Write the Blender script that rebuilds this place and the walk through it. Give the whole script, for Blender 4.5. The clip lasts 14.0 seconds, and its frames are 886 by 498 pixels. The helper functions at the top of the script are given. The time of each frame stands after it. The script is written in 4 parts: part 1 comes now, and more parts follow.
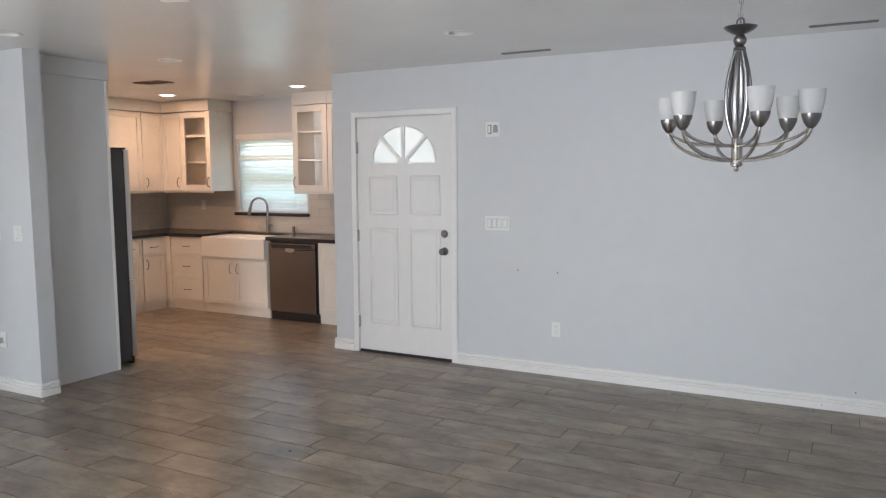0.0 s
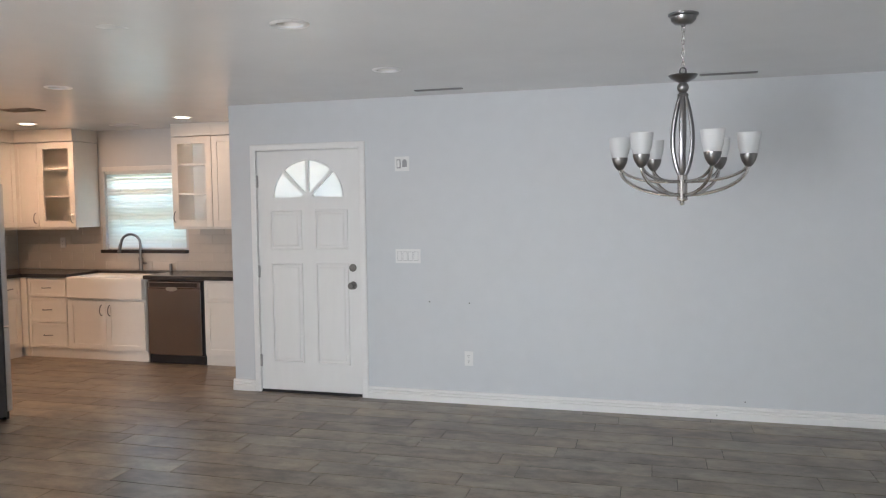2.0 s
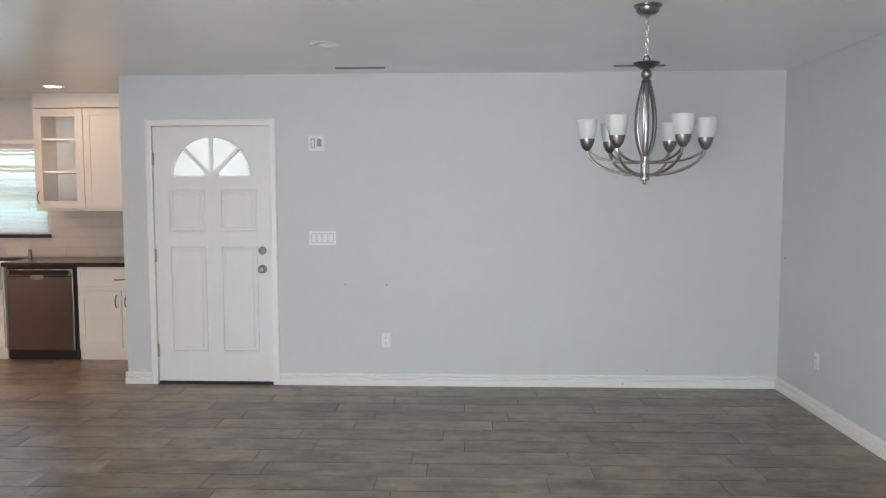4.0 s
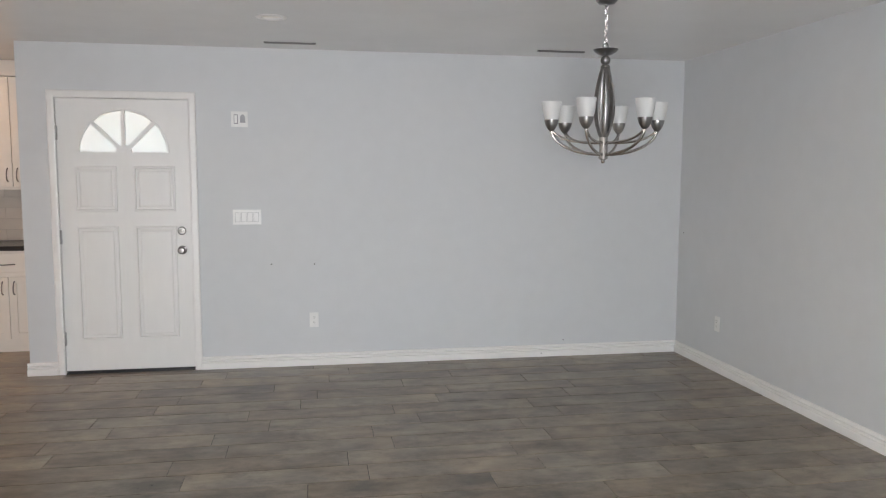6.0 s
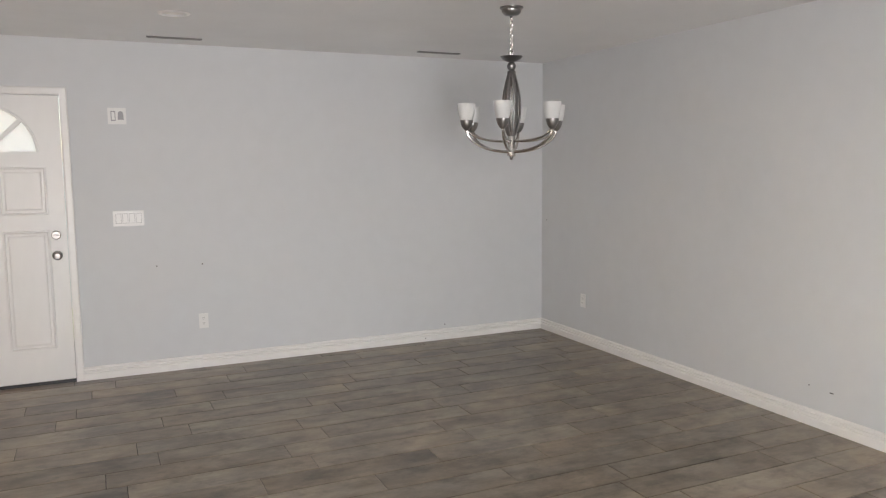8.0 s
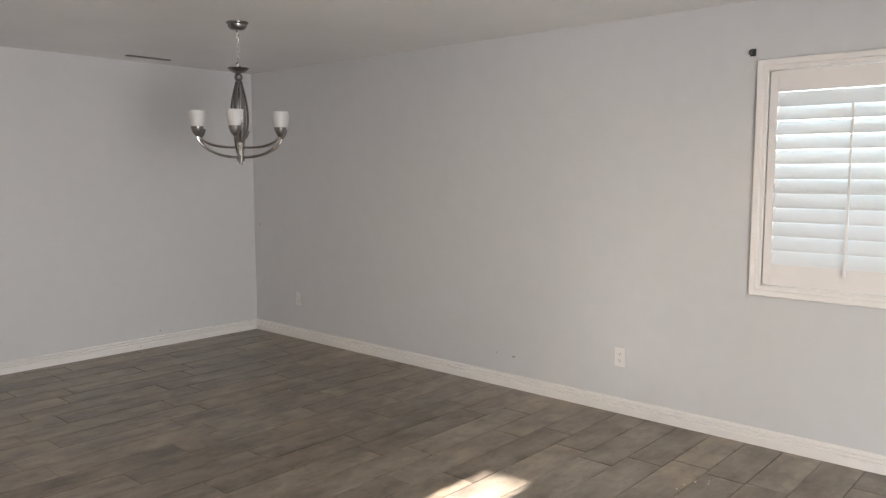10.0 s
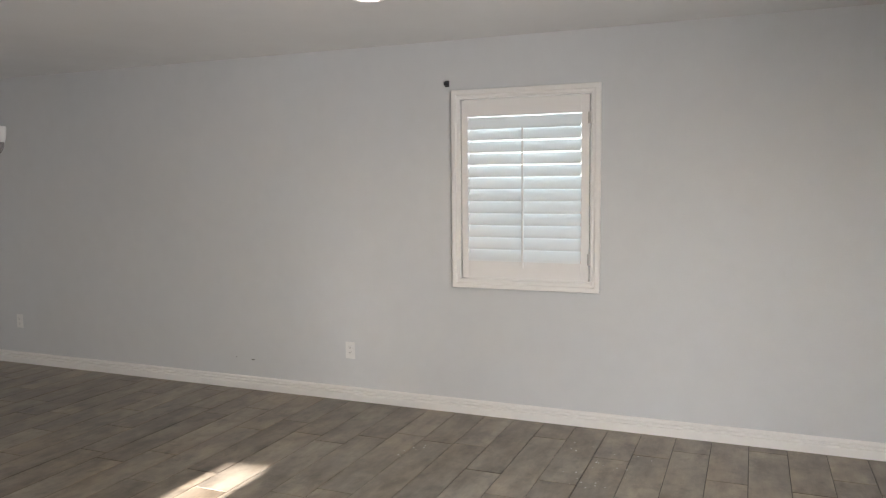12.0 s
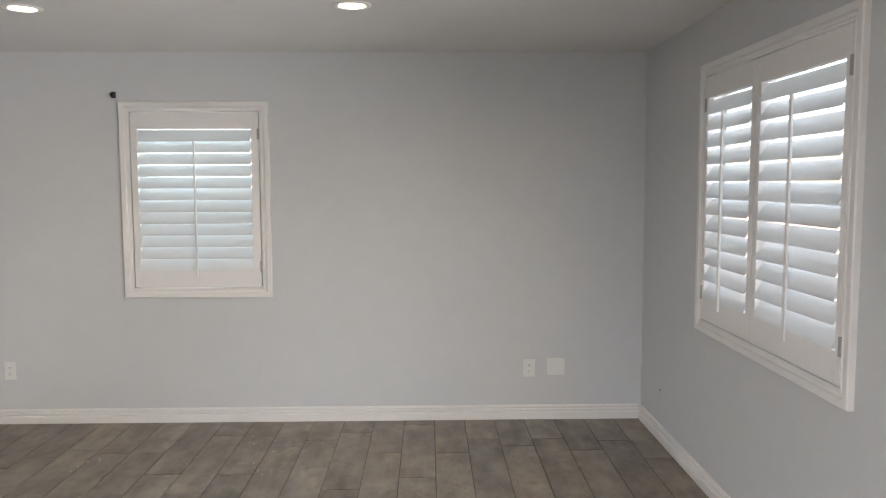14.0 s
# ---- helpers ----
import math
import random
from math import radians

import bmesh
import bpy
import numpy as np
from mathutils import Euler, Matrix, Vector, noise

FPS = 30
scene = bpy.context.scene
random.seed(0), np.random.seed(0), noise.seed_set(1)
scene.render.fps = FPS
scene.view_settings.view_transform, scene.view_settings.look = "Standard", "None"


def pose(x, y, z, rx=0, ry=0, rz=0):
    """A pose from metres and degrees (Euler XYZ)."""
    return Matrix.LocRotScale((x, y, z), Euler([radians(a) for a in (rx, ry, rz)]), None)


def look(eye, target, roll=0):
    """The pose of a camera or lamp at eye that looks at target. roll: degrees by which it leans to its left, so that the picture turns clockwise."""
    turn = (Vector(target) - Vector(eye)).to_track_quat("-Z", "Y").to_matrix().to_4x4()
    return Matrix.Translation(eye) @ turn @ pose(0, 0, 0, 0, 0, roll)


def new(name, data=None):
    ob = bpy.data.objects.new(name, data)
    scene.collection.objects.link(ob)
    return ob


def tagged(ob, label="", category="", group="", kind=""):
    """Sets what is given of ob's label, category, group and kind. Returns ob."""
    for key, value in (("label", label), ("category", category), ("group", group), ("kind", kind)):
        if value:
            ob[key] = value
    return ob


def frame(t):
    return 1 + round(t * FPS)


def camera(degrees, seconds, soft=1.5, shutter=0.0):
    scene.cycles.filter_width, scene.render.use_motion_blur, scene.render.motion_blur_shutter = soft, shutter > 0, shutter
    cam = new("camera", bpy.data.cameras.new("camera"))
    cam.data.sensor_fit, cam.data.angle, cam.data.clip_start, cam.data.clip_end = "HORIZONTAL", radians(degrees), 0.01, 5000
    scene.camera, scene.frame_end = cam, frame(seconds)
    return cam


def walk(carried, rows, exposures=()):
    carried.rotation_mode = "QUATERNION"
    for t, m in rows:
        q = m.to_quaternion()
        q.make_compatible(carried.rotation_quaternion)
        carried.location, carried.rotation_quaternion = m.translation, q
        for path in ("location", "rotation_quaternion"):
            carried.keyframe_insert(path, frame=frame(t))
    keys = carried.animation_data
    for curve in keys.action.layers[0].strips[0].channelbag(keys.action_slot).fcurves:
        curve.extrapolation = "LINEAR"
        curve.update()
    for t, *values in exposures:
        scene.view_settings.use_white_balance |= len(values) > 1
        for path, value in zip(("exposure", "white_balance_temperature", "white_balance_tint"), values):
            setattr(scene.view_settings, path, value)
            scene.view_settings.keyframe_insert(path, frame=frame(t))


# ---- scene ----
cam = camera(60.6, 14.0, soft=1.2)
PATH = [
    (0, (0.097, -0.095, 1.579), (-0.847, 1.657, 1.381), -0.4),
    (0.5, (-0.026, -0.116, 1.571), (-0.902, 1.676, 1.419), -0.8),
    (1, (-0.175, -0.165, 1.563), (-0.955, 1.673, 1.441), -0.9),
    (1.5, (-0.303, -0.247, 1.571), (-0.962, 1.638, 1.458), -0.8),
    (2, (-0.462, -0.38, 1.597), (-1.001, 1.542, 1.479), -0.7),
    (2.5, (-0.608, -0.436, 1.58), (-1.025, 1.516, 1.452), -0.4),
    (3, (-0.805, -0.447, 1.57), (-1.088, 1.528, 1.432), -0.2),
    (5.5, (-1.72, -0.594, 1.518), (-1.51, 1.387, 1.339), -0.0),
    (6, (-1.888, -0.565, 1.523), (-1.551, 1.396, 1.324), 0.2),
    (6.5, (-2.119, -0.568, 1.585), (-1.679, 1.37, 1.364), 0.2),
    (7, (-2.294, -0.588, 1.559), (-1.753, 1.324, 1.338), -0.1),
    (9.5, (-3.01, -0.673, 1.571), (-1.669, 0.794, 1.351), -0.2),
    (10, (-3.106, -0.818, 1.536), (-1.618, 0.503, 1.333), 0.0),
    (10.5, (-3.169, -0.941, 1.545), (-1.573, 0.248, 1.352), -0.2),
    (11, (-3.257, -0.977, 1.547), (-1.549, 0.048, 1.37), -0.4),
    (11.5, (-3.408, -1.018, 1.542), (-1.62, -0.139, 1.369), -0.6),
    (12, (-3.479, -1.149, 1.541), (-1.635, -0.393, 1.367), -0.5),
    (12.5, (-3.554, -1.256, 1.538), (-1.651, -0.665, 1.366), -0.4),
    (13, (-3.694, -1.307, 1.544), (-1.74, -0.919, 1.367), -0.2),
    (13.5, (-3.789, -1.348, 1.58), (-1.805, -1.17, 1.397), -0.1),
    (14, (-3.865, -1.326, 1.606), (-1.873, -1.364, 1.432), -0.2),
]
EXPOSURES = [(0.0, 3.8, 5950, 11), (3.0, 3.76, 5950, 10), (6.5, 3.76, 6280, 12), (9.5, 3.6, 6700, 15), (10.5, 3.24, 6650, 14), (11.5, 3.16, 6600, 13), (12.5, 3.16, 6550, 13), (14.0, 3.04, 6500, 13)]
walk(cam, [(t, look(eye, target, roll)) for t, eye, target, roll in PATH], EXPOSURES)

# ---- plan, metres ----
EAST, NORTH, SOUTH, WEST, CEIL = 1.183, 5.44, -2.77, -5.9, 2.460
KWEST, KNORTH, KEAST = -7.67, 6.84, -3.99      # kitchen walls
PART_S, PART_N, PART_E = 3.22, 3.350, -4.967     # partition south of the kitchen
THICK = 0.14
SUN_EL, SUN_AZ = 19.3, -90.0                   # low sun due west

# ---- world, sun, large lights ----
world = bpy.data.worlds.new("sky")
scene.world = world
world.use_nodes = True
wt = world.node_tree
sky = wt.nodes.new("ShaderNodeTexSky")
sky.sky_type, sky.sun_disc = "NISHITA", False
sky.sun_elevation, sky.sun_rotation = radians(SUN_EL), radians(SUN_AZ)
wt.links.new(sky.outputs[0], wt.nodes["Background"].inputs[0])
wt.nodes["Background"].inputs[1].default_value = 0.06


def sun_lamp():
    data = bpy.data.lights.new("sun", "SUN")
    data.energy, data.angle, data.color = 5.0, radians(0.5), (1.0, 0.995, 0.98)
    ob = new("sun", data)
    d = Vector((math.cos(radians(SUN_EL)), 0, -math.sin(radians(SUN_EL))))
    ob.rotation_mode = "QUATERNION"
    ob.rotation_quaternion = d.to_track_quat("-Z", "Y")
    ob.location = (-30, 1.4, 12)


def sky_lamp(name, eye, target, w, h, watts, color, spread=180):
    """The sky's light in one opening."""
    data = bpy.data.lights.new(name, "AREA")
    data.shape, data.size, data.size_y, data.energy, data.color = "RECTANGLE", w, h, watts, color
    data.spread = radians(spread)
    ob = new(name, data)
    ob.matrix_world = look(eye, target)


def bulb_lamp(name, x, y, z, watts, color, r=0.06):
    data = bpy.data.lights.new(name, "AREA")
    data.shape, data.size, data.energy, data.color = "DISK", 2 * r, watts, color
    ob = new(name, data)
    ob.matrix_world = look((x, y, z), (x, y + 0.0001, z - 1))


sun_lamp()
sky_lamp("sky_west", (WEST - 0.02, 0.10, 1.08), (-1.0, -2.7, -1.0), 2.3, 1.9, 4.4, (0.97, 0.975, 1.0), 66)
sky_lamp("sky_south", (-2.6, SOUTH - 0.05, 1.1), (-1.5, 2.0, 0.9), 1.6, 1.9, 7.8, (1.0, 0.985, 0.97), 122)
sky_lamp("sky_east_window", (EAST + 0.75, 0.2, 2.0), (EAST, 0.2, 1.4), 1.4, 1.5, 3.8, (0.78, 0.97, 1.0))
sky_lamp("sky_south_window", (-0.62, SOUTH - 0.8, 2.1), (-0.62, SOUTH, 1.4), 2.1, 1.5, 4.4, (0.83, 0.93, 1.0))
sky_lamp("sky_kitchen_window", (-5.93, KNORTH + 0.75, 2.45), (-5.93, KNORTH, 1.5), 1.5, 0.7, 1.6, (0.93, 1.0, 0.96))
bulb_lamp("kitchen_bulb_a", -6.58, 5.93, CEIL - 0.012, 0.75, (1.0, 0.58, 0.33), 0.09)
# unseen fill added behind the partition, brightens kitchen floor and base cabinets
bulb_lamp("kitchen_fill_c", -6.58, 4.25, CEIL - 0.012, 2.1, (1.0, 0.58, 0.33), 0.14)
bulb_lamp("kitchen_bulb_b", -4.83, 6.00, CEIL - 0.012, 0.21, (1.0, 0.58, 0.33), 0.09)
bulb_lamp("living_bulb_a", -0.05, 0.645, CEIL + 0.045, 0.2, (1.0, 0.80, 0.58), 0.035)
bulb_lamp("living_bulb_b", -0.12, -0.963, CEIL + 0.045, 0.3, (1.0, 0.80, 0.58), 0.035)


# ---- materials ----
def mat(name, color, rough=0.5, metal=0.0, grain=None, amount=0.06, bump=0.0, bump_scale=200.0, stretch=(1, 1, 1), big=1.2, spec=0.5, rvar=0.08):
    """Painted or plain surface: two scales of tone, roughness variation, fine relief."""
    m = bpy.data.materials.new(name)
    m.use_nodes = True
    nt = m.node_tree
    b = nt.nodes["Principled BSDF"]
    b.inputs["Metallic"].default_value = metal
    b.inputs["Specular IOR Level"].default_value = spec
    tc = nt.nodes.new("ShaderNodeTexCoord")
    mp = nt.nodes.new("ShaderNodeMapping")
    mp.inputs["Scale"].default_value = stretch
    nt.links.new(tc.outputs["Object"], mp.inputs["Vector"])

    def noise_tex(scale, detail):
        n = nt.nodes.new("ShaderNodeTexNoise")
        n.inputs["Scale"].default_value, n.inputs["Detail"].default_value = scale, detail
        nt.links.new(mp.outputs["Vector"], n.inputs["Vector"])
        return n

    n1, n2 = noise_tex(big, 3), noise_tex(grain or 30, 6)
    add = nt.nodes.new("ShaderNodeMath")
    add.operation = "ADD"
    nt.links.new(n1.outputs["Fac"], add.inputs[0])
    nt.links.new(n2.outputs["Fac"], add.inputs[1])
    ramp = nt.nodes.new("ShaderNodeMapRange")
    ramp.inputs["From Min"].default_value, ramp.inputs["From Max"].default_value = 0.6, 1.4
    ramp.inputs["To Min"].default_value, ramp.inputs["To Max"].default_value = max(1 - amount, 0.1), 1 + amount
    nt.links.new(add.outputs[0], ramp.inputs["Value"])
    mul = nt.nodes.new("ShaderNodeVectorMath")
    mul.operation = "SCALE"
    mul.inputs[0].default_value = color
    nt.links.new(ramp.outputs["Result"], mul.inputs["Scale"])
    nt.links.new(mul.outputs["Vector"], b.inputs["Base Color"])
    rr = nt.nodes.new("ShaderNodeMapRange")
    rr.inputs["To Min"].default_value, rr.inputs["To Max"].default_value = max(rough - rvar, 0.02), rough + rvar
    nt.links.new(n1.outputs["Fac"], rr.inputs["Value"])
    nt.links.new(rr.outputs["Result"], b.inputs["Roughness"])
    if bump:
        n3 = noise_tex(bump_scale, 2)
        bp = nt.nodes.new("ShaderNodeBump")
        bp.inputs["Strength"].default_value, bp.inputs["Distance"].default_value = bump, 0.002
        nt.links.new(n3.outputs["Fac"], bp.inputs["Height"])
        nt.links.new(bp.outputs["Normal"], b.inputs["Normal"])
    return m


def plank_mat():
    """Wood-look porcelain plank: tone by piece, long grain, dark cloudy stains."""
    m = bpy.data.materials.new("wood_look_tile")
    m.use_nodes = True
    nt = m.node_tree
    b = nt.nodes["Principled BSDF"]
    b.inputs["Specular IOR Level"].default_value = 0.75
    tc, info = nt.nodes.new("ShaderNodeNewGeometry"), nt.nodes.new("ShaderNodeObjectInfo")
    isl = nt.nodes.new("ShaderNodeNewGeometry")
    off = nt.nodes.new("ShaderNodeVectorMath")
    off.operation = "MULTIPLY_ADD"
    off.inputs[1].default_value = (1, 1, 1)
    comb = nt.nodes.new("ShaderNodeCombineXYZ")
    rnd = nt.nodes.new("ShaderNodeMath")
    rnd.operation = "ADD"
    nt.links.new(info.outputs["Random"], rnd.inputs[0])
    nt.links.new(isl.outputs["Random Per Island"], rnd.inputs[1])
    fr = nt.nodes.new("ShaderNodeMath")
    fr.operation = "FRACT"
    nt.links.new(rnd.outputs[0], fr.inputs[0])
    big = nt.nodes.new("ShaderNodeMath")
    big.operation = "MULTIPLY"
    big.inputs[1].default_value = 37.0
    nt.links.new(fr.outputs[0], big.inputs[0])
    nt.links.new(big.outputs[0], comb.inputs["Z"])
    nt.links.new(big.outputs[0], comb.inputs["X"])
    nt.links.new(tc.outputs["Position"], off.inputs[0])
    nt.links.new(comb.outputs[0], off.inputs[2])

    def layer(scale, size, detail, rough=0.6):
        mp = nt.nodes.new("ShaderNodeMapping")
        mp.inputs["Scale"].default_value = scale
        nt.links.new(off.outputs["Vector"], mp.inputs["Vector"])
        n = nt.nodes.new("ShaderNodeTexNoise")
        n.inputs["Scale"].default_value, n.inputs["Detail"].default_value, n.inputs["Roughness"].default_value = size, detail, rough
        nt.links.new(mp.outputs["Vector"], n.inputs["Vector"])
        return n

    grain, cloud, fine = layer((1.0, 7.0, 1), 2.4, 8, 0.72), layer((1.0, 1.7, 1), 3.2, 6, 0.62), layer((1.5, 22.0, 1), 9.0, 5)
    warm = layer((1.0, 1.6, 1), 1.7, 4)

    def mixed(a, bsock, op, k=None):
        n = nt.nodes.new("ShaderNodeMath")
        n.operation = op
        nt.links.new(a, n.inputs[0])
        if bsock is not None:
            nt.links.new(bsock, n.inputs[1])
        else:
            n.inputs[1].default_value = k
        return n.outputs[0]

    tone = mixed(mixed(grain.outputs["Fac"], None, "MULTIPLY", 0.22), mixed(cloud.outputs["Fac"], None, "MULTIPLY", 0.80), "ADD")
    tone = mixed(tone, mixed(fine.outputs["Fac"], None, "MULTIPLY", 0.07), "ADD")
    tone = mixed(tone, mixed(fr.outputs[0], None, "MULTIPLY", 0.12), "ADD")
    ramp = nt.nodes.new("ShaderNodeValToRGB")
    e = ramp.color_ramp.elements
    e[0].position, e[0].color = 0.43, (0.074, 0.058, 0.043, 1)
    e[1].position, e[1].color = 0.83, (0.350, 0.300, 0.234, 1)
    mid = ramp.color_ramp.elements.new(0.612)
    mid.color = (0.196, 0.165, 0.129, 1)
    nt.links.new(tone, ramp.inputs["Fac"])
    hue = nt.nodes.new("ShaderNodeMapRange")
    hue.inputs["From Min"].default_value, hue.inputs["From Max"].default_value = 0.40, 0.66
    nt.links.new(warm.outputs["Fac"], hue.inputs["Value"])
    tint = nt.nodes.new("ShaderNodeMix")
    tint.data_type, tint.blend_type = "RGBA", "MULTIPLY"
    tint.inputs[7].default_value = (1.04, 0.955, 0.86, 1)
    nt.links.new(hue.outputs["Result"], tint.inputs[0])
    nt.links.new(ramp.outputs["Color"], tint.inputs[6])
    stain = layer((1.0, 1.3, 1), 6.5, 7, 0.7)
    spot = nt.nodes.new("ShaderNodeMapRange")
    spot.inputs["From Min"].default_value, spot.inputs["From Max"].default_value = 0.50, 0.72
    spot.inputs["To Min"].default_value, spot.inputs["To Max"].default_value = 1.08, 0.56
    nt.links.new(stain.outputs["Fac"], spot.inputs["Value"])
    shade = nt.nodes.new("ShaderNodeVectorMath")
    shade.operation = "SCALE"
    nt.links.new(tint.outputs[2], shade.inputs[0])
    nt.links.new(spot.outputs["Result"], shade.inputs["Scale"])
    nt.links.new(shade.outputs["Vector"], b.inputs["Base Color"])
    rr = nt.nodes.new("ShaderNodeMapRange")
    rr.inputs["To Min"].default_value, rr.inputs["To Max"].default_value = 0.22, 0.44
    nt.links.new(cloud.outputs["Fac"], rr.inputs["Value"])
    nt.links.new(rr.outputs["Result"], b.inputs["Roughness"])
    bp = nt.nodes.new("ShaderNodeBump")
    bp.inputs["Strength"].default_value, bp.inputs["Distance"].default_value = 0.25, 0.0015
    nt.links.new(grain.outputs["Fac"], bp.inputs["Height"])
    nt.links.new(bp.outputs["Normal"], b.inputs["Normal"])
    return m


def glass_mat(name, rough=0.0, tint=(1, 1, 1), trans=1.0, ior=1.45):
    m = bpy.data.materials.new(name)
    m.use_nodes = True
    b = m.node_tree.nodes["Principled BSDF"]
    b.inputs["Base Color"].default_value = (*tint, 1)
    b.inputs["Transmission Weight"].default_value = trans
    b.inputs["Roughness"].default_value = rough
    b.inputs["IOR"].default_value = ior
    return m


def cloth_mat(name, color, share, clear=0.0):
    """Diffuse and translucent in one, and clear in part."""
    m = bpy.data.materials.new(name)
    m.use_nodes = True
    nt = m.node_tree
    out, b = nt.nodes["Material Output"], nt.nodes["Principled BSDF"]
    b.inputs["Base Color"].default_value = (*color, 1)
    b.inputs["Roughness"].default_value = 0.45
    t, mx = nt.nodes.new("ShaderNodeBsdfTranslucent"), nt.nodes.new("ShaderNodeMixShader")
    t.inputs["Color"].default_value = (*color, 1)
    mx.inputs["Fac"].default_value = share
    nt.links.new(b.outputs[0], mx.inputs[1])
    nt.links.new(t.outputs[0], mx.inputs[2])
    nt.links.new(mx.outputs[0], out.inputs["Surface"])
    if clear:
        see, my = nt.nodes.new("ShaderNodeBsdfTransparent"), nt.nodes.new("ShaderNodeMixShader")
        my.inputs["Fac"].default_value = clear
        nt.links.new(mx.outputs[0], my.inputs[1])
        nt.links.new(see.outputs[0], my.inputs[2])
        nt.links.new(my.outputs[0], out.inputs["Surface"])
    return m


def glow_mat(name, color, strength):
    m = bpy.data.materials.new(name)
    m.use_nodes = True
    b = m.node_tree.nodes["Principled BSDF"]
    b.inputs["Base Color"].default_value = (*color, 1)
    b.inputs["Emission Color"].default_value = (*color, 1)
    b.inputs["Emission Strength"].default_value = strength
    return m


M_WALL = mat("grey_wall_paint", (0.598, 0.613, 0.627), 0.55, grain=9, amount=0.025, bump=0.25, bump_scale=160, spec=0.4)
M_CEIL = mat("white_ceiling_paint", (0.78, 0.78, 0.77), 0.25, grain=6, amount=0.02, bump=0.10, bump_scale=60, rvar=0.05, spec=0.65)
M_TRIM = mat("white_trim_paint", (0.78, 0.77, 0.755), 0.35, grain=18, amount=0.03)
M_DOOR = mat("white_door_paint", (0.76, 0.755, 0.74), 0.38, grain=14, amount=0.03, bump=0.12, bump_scale=120, stretch=(1, 1, 0.3))
M_SHUT = mat("white_shutter_paint", (0.79, 0.775, 0.76), 0.35, grain=20, amount=0.02)
M_CAB = mat("cream_cabinet_paint", (0.78, 0.75, 0.70), 0.38, grain=12, amount=0.03, bump=0.05, bump_scale=80)
M_CABIN = mat("cabinet_inside", (0.55, 0.51, 0.45), 0.6, grain=12, amount=0.05)
M_COUNTER = mat("dark_stone_counter", (0.035, 0.032, 0.032), 0.22, grain=160, amount=0.4, big=9)
M_TILE = mat("glazed_subway_tile", (0.60, 0.56, 0.51), 0.18, grain=5, amount=0.05, bump=0.06, bump_scale=25)
M_GROUT = mat("pale_grout", (0.42, 0.40, 0.37), 0.8, grain=60, amount=0.08)
M_FGROUT = mat("patchy_floor_grout", (0.045, 0.040, 0.034), 0.85, grain=2.2, amount=2.4, big=0.9)
M_STEEL = mat("brushed_steel", (0.31, 0.285, 0.29), 0.25, metal=1.0, grain=60, amount=0.10, stretch=(1, 1, 0.03))
M_STEELB = mat("bright_steel", (0.55, 0.55, 0.55), 0.3, metal=1.0, grain=40, amount=0.08)
M_BLACK = mat("black_plastic", (0.018, 0.018, 0.02), 0.4, grain=30, amount=0.2)
M_FRIDGE = mat("dark_grey_appliance_side", (0.060, 0.064, 0.072), 0.45, grain=50, amount=0.12, bump=0.1, bump_scale=300)
# dark tone also holds the dark reflections on the chandelier straps
M_NICKEL = mat("brushed_nickel", (0.25, 0.245, 0.245), 0.32, metal=1.0, grain=70, amount=0.12)
M_HARD = mat("satin_door_hardware", (0.20, 0.19, 0.18), 0.30, metal=1.0, grain=40, amount=0.08)
# lighter copy of the nickel; on the arms its brightness stands for reflected light
M_CHROME = mat("brightened_nickel", (0.52, 0.50, 0.48), 0.26, metal=1.0, grain=40, amount=0.08)
M_CERAMIC = mat("white_fireclay", (0.80, 0.77, 0.72), 0.12, grain=8, amount=0.02)
M_PLASTIC = mat("white_plastic", (0.75, 0.75, 0.74), 0.35, grain=20, amount=0.02)
M_GREYPL = mat("grey_plastic", (0.30, 0.30, 0.31), 0.4, grain=20, amount=0.05)
M_VENT = mat("vent_enamel", (0.62, 0.61, 0.59), 0.5, grain=20, amount=0.05)
M_HINGE = mat("grey_hinge_metal", (0.42, 0.41, 0.40), 0.4, metal=0.6, grain=30, amount=0.08)
M_SLOT = mat("dark_slot_metal", (0.17, 0.165, 0.16), 0.5, grain=30, amount=0.15)
M_DARK = mat("vent_inside", (0.03, 0.028, 0.026), 0.8, grain=20, amount=0.1)
M_BROWNV = mat("brown_vent_enamel", (0.40, 0.34, 0.28), 0.5, grain=20, amount=0.1)
M_OUT = mat("stucco_outside", (0.52, 0.42, 0.36), 0.9, grain=40, amount=0.12, bump=0.5, bump_scale=60)
M_BLOCK = mat("pinkish_block_wall", (0.62, 0.36, 0.26), 0.9, grain=30, amount=0.15, bump=0.5, bump_scale=50)
M_GROUND = mat("pale_concrete_ground", (0.34, 0.32, 0.29), 0.9, grain=12, amount=0.15, bump=0.3, bump_scale=30)
M_TEAL = mat("pale_teal_paint", (0.36, 0.50, 0.50), 0.8, grain=10, amount=0.1)
M_GRASS = mat("dry_grass", (0.20, 0.22, 0.07), 0.9, grain=40, amount=0.3, bump=0.6, bump_scale=90)
M_LEAF = mat("green_leaves", (0.14, 0.19, 0.08), 0.55, grain=8, amount=0.4)
M_RED = mat("red_scrap", (0.5, 0.03, 0.03), 0.5)
M_SHADE = cloth_mat("frosted_white_glass", (0.86, 0.87, 0.87), 0.45, 0.22)
M_BLIND = cloth_mat("white_vinyl_blind", (0.84, 0.88, 0.88), 0.55)
# for the added sheet in the west opening; its translucency sets the fill
M_CURTAIN = cloth_mat("unseen_sun_screen", (0.80, 0.78, 0.74), 0.25)
M_SLAT = cloth_mat("white_polymer_louver", (0.83, 0.845, 0.85), 0.25)
M_PANE = glass_mat("clear_glass")
